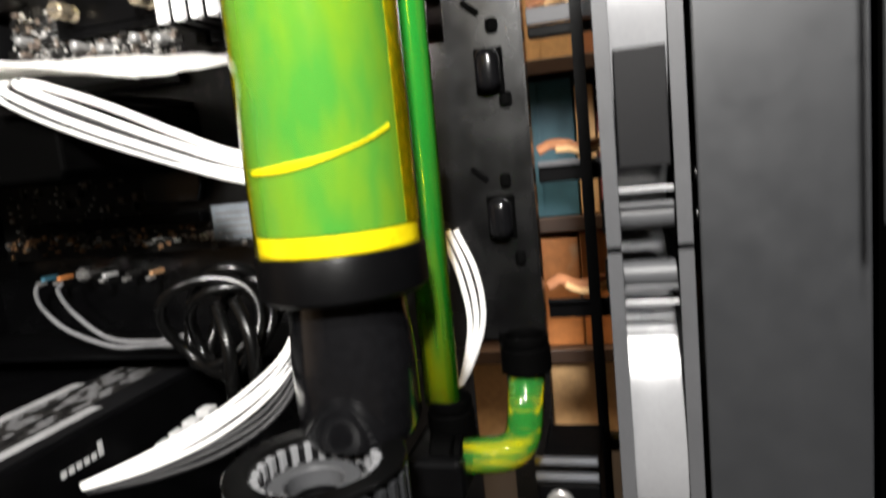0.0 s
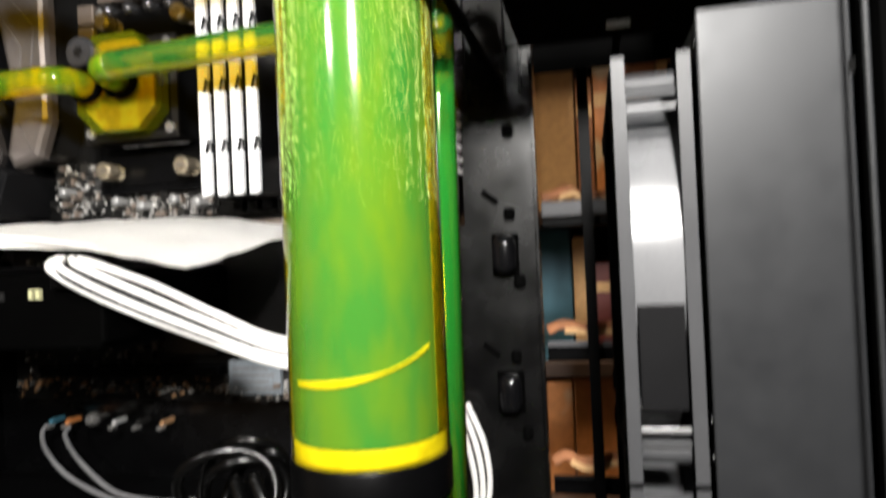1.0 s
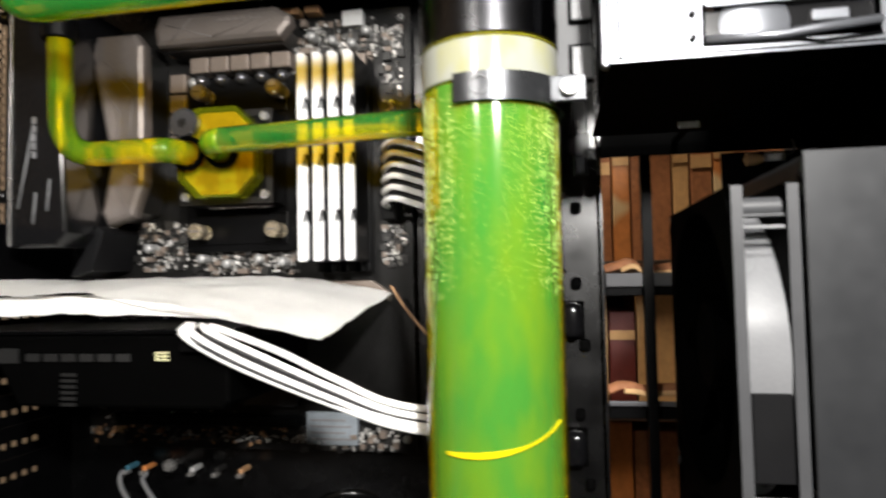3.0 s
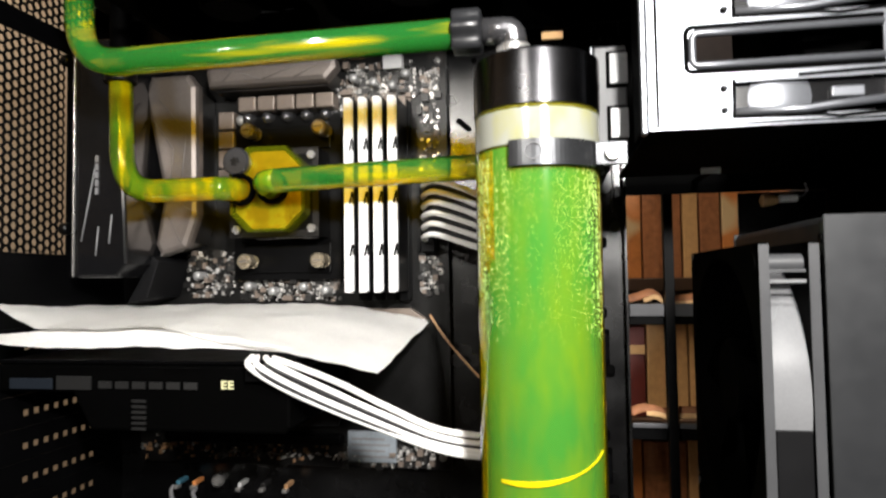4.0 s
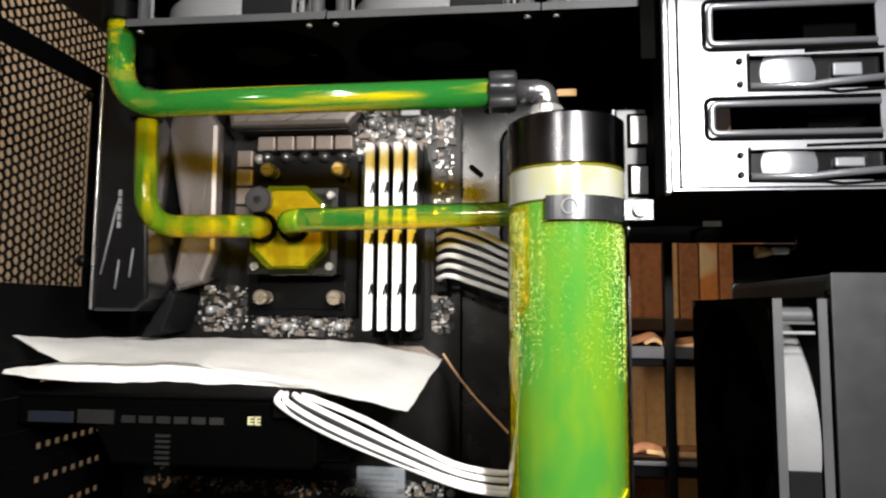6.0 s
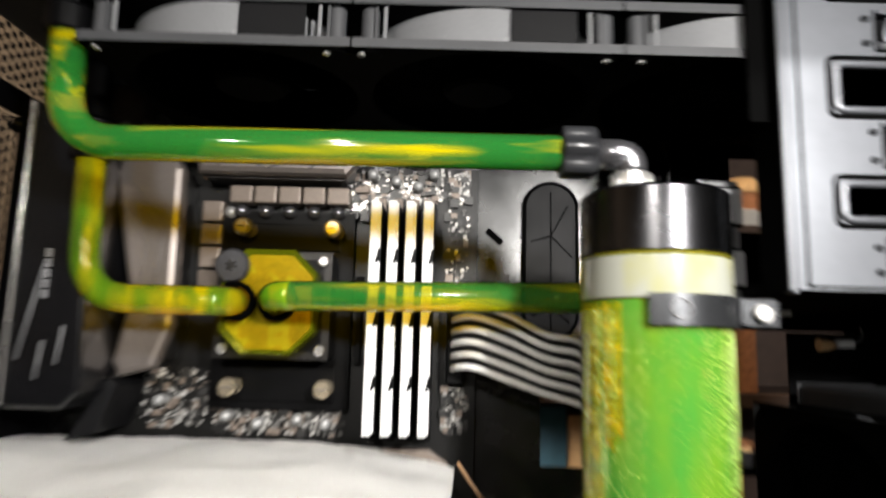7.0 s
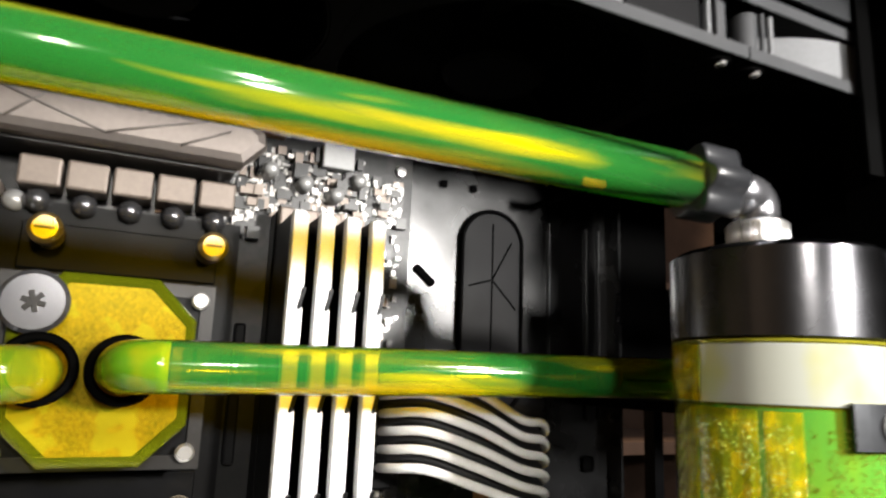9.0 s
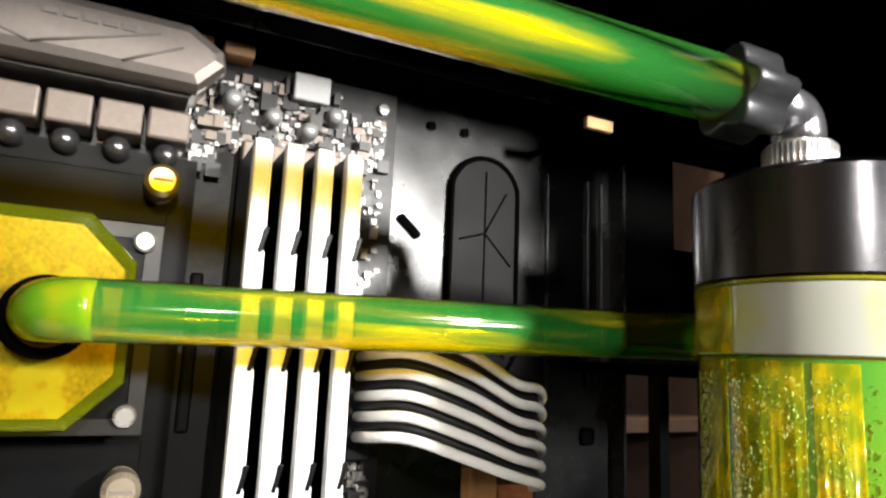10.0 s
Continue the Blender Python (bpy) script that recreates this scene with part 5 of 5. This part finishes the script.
def upper(u, v):
    x = -0.455 + (0.2630 - 0.007 * v) * u
    y = 0.345 - 0.117 * v
    fall = max(0.0, (u - 0.66) / 0.34)
    z = 0.4345 - 0.009 * v - 0.013 * fall ** 1.5 * (1 - v) - 0.0165 * fall ** 1.2 * v - 0.008 * v * max(0.0, min(1.0, (u - 0.5) / 0.15))
    if u < 0.2:
        z += (0.2 - u) / 0.2 * 0.016 * v
        y += (0.2 - u) / 0.2 * 0.012 * v
    return x, y, z


def lower(u, v):
    x = -0.456 + 0.206 * u
    flare = max(0.0, (0.22 - u) / 0.22)
    tuck = max(0.0, (u - 0.72) / 0.28)
    drop = max(0.0, (v - 0.5) / 0.5)
    y = 0.300 - 0.070 * min(1.0, v / 0.5) - 0.0055 * drop + 0.008 * flare * v + 0.010 * tuck * v
    z = 0.4225 + 0.0012 * math.sin(4 * u) - 0.0085 * drop * (1 - flare) * (1 - 0.8 * tuck) - 0.004 * flare - 0.0075 * tuck
    return x, y, z


towel("upper_layer", None, upper, 1, paper)
towel("lower_layer", None, lower, 2, paper)


# ---- cables ----
def bundle(name, base, label, paths, r, mat, wire_label="", group=""):
    t = thing(name, base, label, "cable", group)
    for p in paths:
        part("wire", sweep(curve_through(p), r, 12), mat, t, wire_label)
    return t


LOW = [(-0.2750, 0.2390, 0.4090), (-0.2730, 0.2320, 0.4030), (-0.2490, 0.240, 0.3870), (-0.2050, 0.250, 0.3675), (-0.1650, 0.252, 0.3545), (-0.135, 0.275, 0.348), (-0.112, 0.345, 0.345)]
HIGH = [(-0.2620, 0.2370, 0.4080), (-0.2500, 0.236, 0.4045), (-0.2260, 0.244, 0.3935), (-0.1985, 0.250, 0.3790), (-0.1690, 0.255, 0.3660), (-0.135, 0.277, 0.3590), (-0.112, 0.346, 0.355)]
paths = [[tuple(a + (b - a) * w for a, b in zip(p, q)) for p, q in zip(LOW, HIGH)] for w in (0.0, 0.22, 0.62, 1.0)]
bundle("card_power_cable", (-0.25, 0.23, 0.40), "white sleeved power cable of the graphics card", paths, 0.0018, SLEEVE)
paths = [[(x, y, z - 0.0022) for x, y, z in p] for p in paths[1:3]]
bundle("card_ground_cable", (-0.25, 0.23, 0.40), "black sleeved wires beside the white power cable", paths, 0.0017, DARKSLEEVE)

paths = []
for k in range(6):
    z = 0.4786 + 0.0072 * k
    paths.append([(-0.1945, 0.346, z), (-0.1935, 0.333, z + 0.0014), (-0.183, 0.319, z + 0.0022), (-0.164, 0.313, z - 0.004), (-0.143, 0.316, z - 0.011 - 0.0006 * k), (-0.124, 0.329, z - 0.0165), (-0.108, 0.349, z - 0.022), (-0.101, 0.366, z - 0.026)])
bundle("board_power_cable", (-0.19, 0.34, 0.48), "white sleeved wires of the main board power cable", paths, 0.0019, SLEEVE)
bundle("board_ground_cable", (-0.19, 0.34, 0.48), "dark wires between the white board power wires", [[(x, y + 0.005, z + 0.0036) for x, y, z in p] for p in paths[:5]], 0.0017, DARKSLEEVE)

SPINE = [(-0.240, 0.207, 0.2330), (-0.214, 0.216, 0.2400), (-0.190, 0.228, 0.2490), (-0.173, 0.243, 0.2590), (-0.1640, 0.257, 0.2700), (-0.1640, 0.274, 0.2830)]
SPREAD = (0.25, 0.6, 1.0, 1.1, 0.8, 0.5)


def strand(k, deep=0.0):
    """One wire of the supply cable, fanned out across the spine."""
    o = 0.0017 * (k - 3)
    return [(x + 0.45 * o * w + 0.5 * deep, y - 0.08 * o * w + deep, z - 0.9 * o * w - 0.3 * deep + 0.0005 * math.sin(3.0 * k + 2 * i)) for i, ((x, y, z), w) in enumerate(zip(SPINE, SPREAD))]


bundle("supply_cable", (-0.21, 0.22, 0.23), "white sleeved wires fanned out from the power supply", [strand(k) for k in (0, 1.5, 3.0, 4.8)], 0.00105, SLEEVE)
bundle("supply_ground_cable", (-0.21, 0.22, 0.22), "dark sleeved wires among the white supply wires", [strand(k, 0.0010) for k in (0.75, 2.25, 3.9, 6.0, 7.6, 9.2)], 0.0012, DARKSLEEVE)
paths = [[(-0.110 + 0.0045 * k, 0.352, 0.315), (-0.101 + 0.005 * k, 0.350, 0.290), (-0.098 + 0.004 * k, 0.353, 0.262), (-0.104 + 0.002 * k, 0.358, 0.235), (-0.112, 0.368, 0.215)] for k in range(3)]
bundle("tray_cable", (-0.1, 0.355, 0.22), "white sleeved wires curving behind the tray", paths, 0.0017, SLEEVE)
bundle("sensor_cable", (-0.385, 0.338, 0.297), "thin grey front panel wires on the board edge", [[(-0.389, 0.345, 0.300), (-0.388, 0.340, 0.295), (-0.377, 0.332, 0.286), (-0.350, 0.322, 0.273), (-0.307, 0.310, 0.265), (-0.271, 0.300, 0.268), (-0.240, 0.285, 0.272)], [(-0.371, 0.345, 0.299), (-0.370, 0.340, 0.294), (-0.351, 0.330, 0.282), (-0.314, 0.315, 0.269), (-0.272, 0.300, 0.270), (-0.240, 0.288, 0.276)]], 0.0015, GREYPRINT)
for x, mat, what in ((-0.385, BLUE, "teal"), (-0.372, ORANGE, "orange"), (-0.336, LABEL, "white"), (-0.318, CHIP, "black"), (-0.300, WARM, "tan")):
    t = thing("pin_plug", (x, 0.350, 0.300), "small %s plug on the board edge pins" % what, "plug", "board edge plugs")
    part("body", box(x - 0.0015, x + 0.0015, 0.344, 0.356, 0.3008, 0.3038, 0.0004), mat, t)
    part("crimp", box(x - 0.0018, x + 0.0018, 0.3405, 0.346, 0.2985, 0.3010, 0.0004), CHROME, t)
t = thing("edge_knob", (-0.3552, 0.350, 0.302), "round silver knob at the board edge", "knob")
part("knob", lathe([(1e-7, -0.006), (0.003, -0.0055), (0.0048, -0.003), (0.0048, 0.0), (0.003, 0.003)], (-0.3552, 0.350, 0.3035), "y", 24), CHROME, t)
part("stem", lathe(drum_profile(0.002, 0.003, 0.014), (-0.3552, 0.350, 0.3035), "y", 12), CHROME, t)

bundle("thin_wire", (-0.19, 0.33, 0.415), "thin amber wire beside the board", [[(-0.1905, 0.335, 0.4260), (-0.180, 0.330, 0.4120), (-0.165, 0.326, 0.3950), (-0.140, 0.322, 0.3700)]], 0.0009, WARM)
t = thing("coiled_cable", (-0.212, 0.27, 0.262), "coiled glossy black cable hanging below the board", "cable")
for k in range(4):
    c = Vector((-0.207 + (0.0, 0.004, -0.002, 0.005)[k], 0.266 + 0.006 * k, 0.286 + (0.0, -0.003, 0.003, -0.001)[k]))
    r = (0.026, 0.0225, 0.0245, 0.0205)[k]
    part("loop", sweep([c + Vector((r * math.cos(a), 0.007 * math.sin(2 * a + k), (0.92 + 0.05 * k) * r * math.sin(a + 0.2 * k))) for a in (2 * math.pi * i / 40 for i in range(41))], 0.0030, 10, caps=False), RUBBER, t)
part("hanging_end", sweep(curve_through([(-0.190, 0.262, 0.300), (-0.180, 0.255, 0.285), (-0.179, 0.254, 0.262), (-0.181, 0.258, 0.245)]), 0.0034, 10), RUBBER, t)
part("hanging_end", sweep(curve_through([(-0.200, 0.262, 0.298), (-0.190, 0.252, 0.282), (-0.190, 0.251, 0.262), (-0.193, 0.255, 0.248)]), 0.0034, 10), RUBBER, t)

# ---- power supply ----
supply = thing("power_supply", (-0.36, 0.27, 0.03), "black power supply with a grey and white label", "power supply")
part("housing", box(-0.4245, -0.2590, 0.178, 0.345, 0.0305, 0.2480, 0.0015), BLACK, supply)
part("label_plate", box(-0.3160, -0.2625, 0.183, 0.338, 0.2482, 0.2486, 0.0001), DARKGREY, supply, "dark label plate")
for a, b, c, d in ((-0.3215, -0.3135, 0.200, 0.292), (-0.2790, -0.2715, 0.190, 0.258)):
    part("label_strip", box(a, b, c, d, 0.2486, 0.24885), STRIP, supply, "pale label strip")
part("rating_table", box(-0.3120, -0.2815, 0.188, 0.330, 0.2486, 0.2488), CHIP, supply, "dark rating table")
rng = random.Random(21)
for k in range(7):
    y = 0.192
    while y < 0.322:
        w = rng.uniform(0.004, 0.016)
        part("print_line", box(-0.3108 + 0.0042 * k, -0.3084 + 0.0042 * k, y, min(0.328, y + w), 0.24882, 0.2490), GREYPRINT if rng.random() < 0.6 else DARKGREY, supply)
        y += w + rng.uniform(0.002, 0.008)
for k in range(6):
    part("side_mark", box(-0.2589, -0.2584, 0.215 + 0.0045 * k, 0.2178 + 0.0045 * k, 0.232, 0.2352 + (0.004 if k == 5 else 0)), LABEL, supply, "white maker mark as plain bars")
for k in range(5):
    c = thing("cable_comb", (-0.250 + 0.009 * k, 0.262, 0.222 + 0.006 * k), "small grey comb holding the wires", "cable comb", "cable combs")
    part("comb", box(-0.254 + 0.009 * k, -0.2465 + 0.009 * k, 0.258, 0.266, 0.218 + 0.006 * k, 0.2225 + 0.006 * k, 0.0008), LABEL, c)
solid("lower_shelf_plate", box(-0.4445, -0.15, 0.30, 0.3645, 0.2600, 0.2612), BLACK, "black plate over the power supply bay", "case frame", kind="structure")
hold = thing("drive_tray", (-0.03, 0.31, 0.19), "black drive tray with pale rails below the gap", "drive tray")
part("tray_body", box(-0.058, -0.028, 0.290, 0.36, 0.150, 0.196, 0.001), BLACK, hold)
for z in (0.1985, 0.2065):
    part("rail", box(-0.058, -0.028, 0.288, 0.292, z, z + 0.003, 0.0006), STEEL, hold, "pale steel rail")
part("round_screw", lathe(drum_profile(0.007, -0.004, 0.0, 0.001), (-0.047, 0.2898, 0.187), "y", 24), CHROME, hold, "round steel thumb screw")
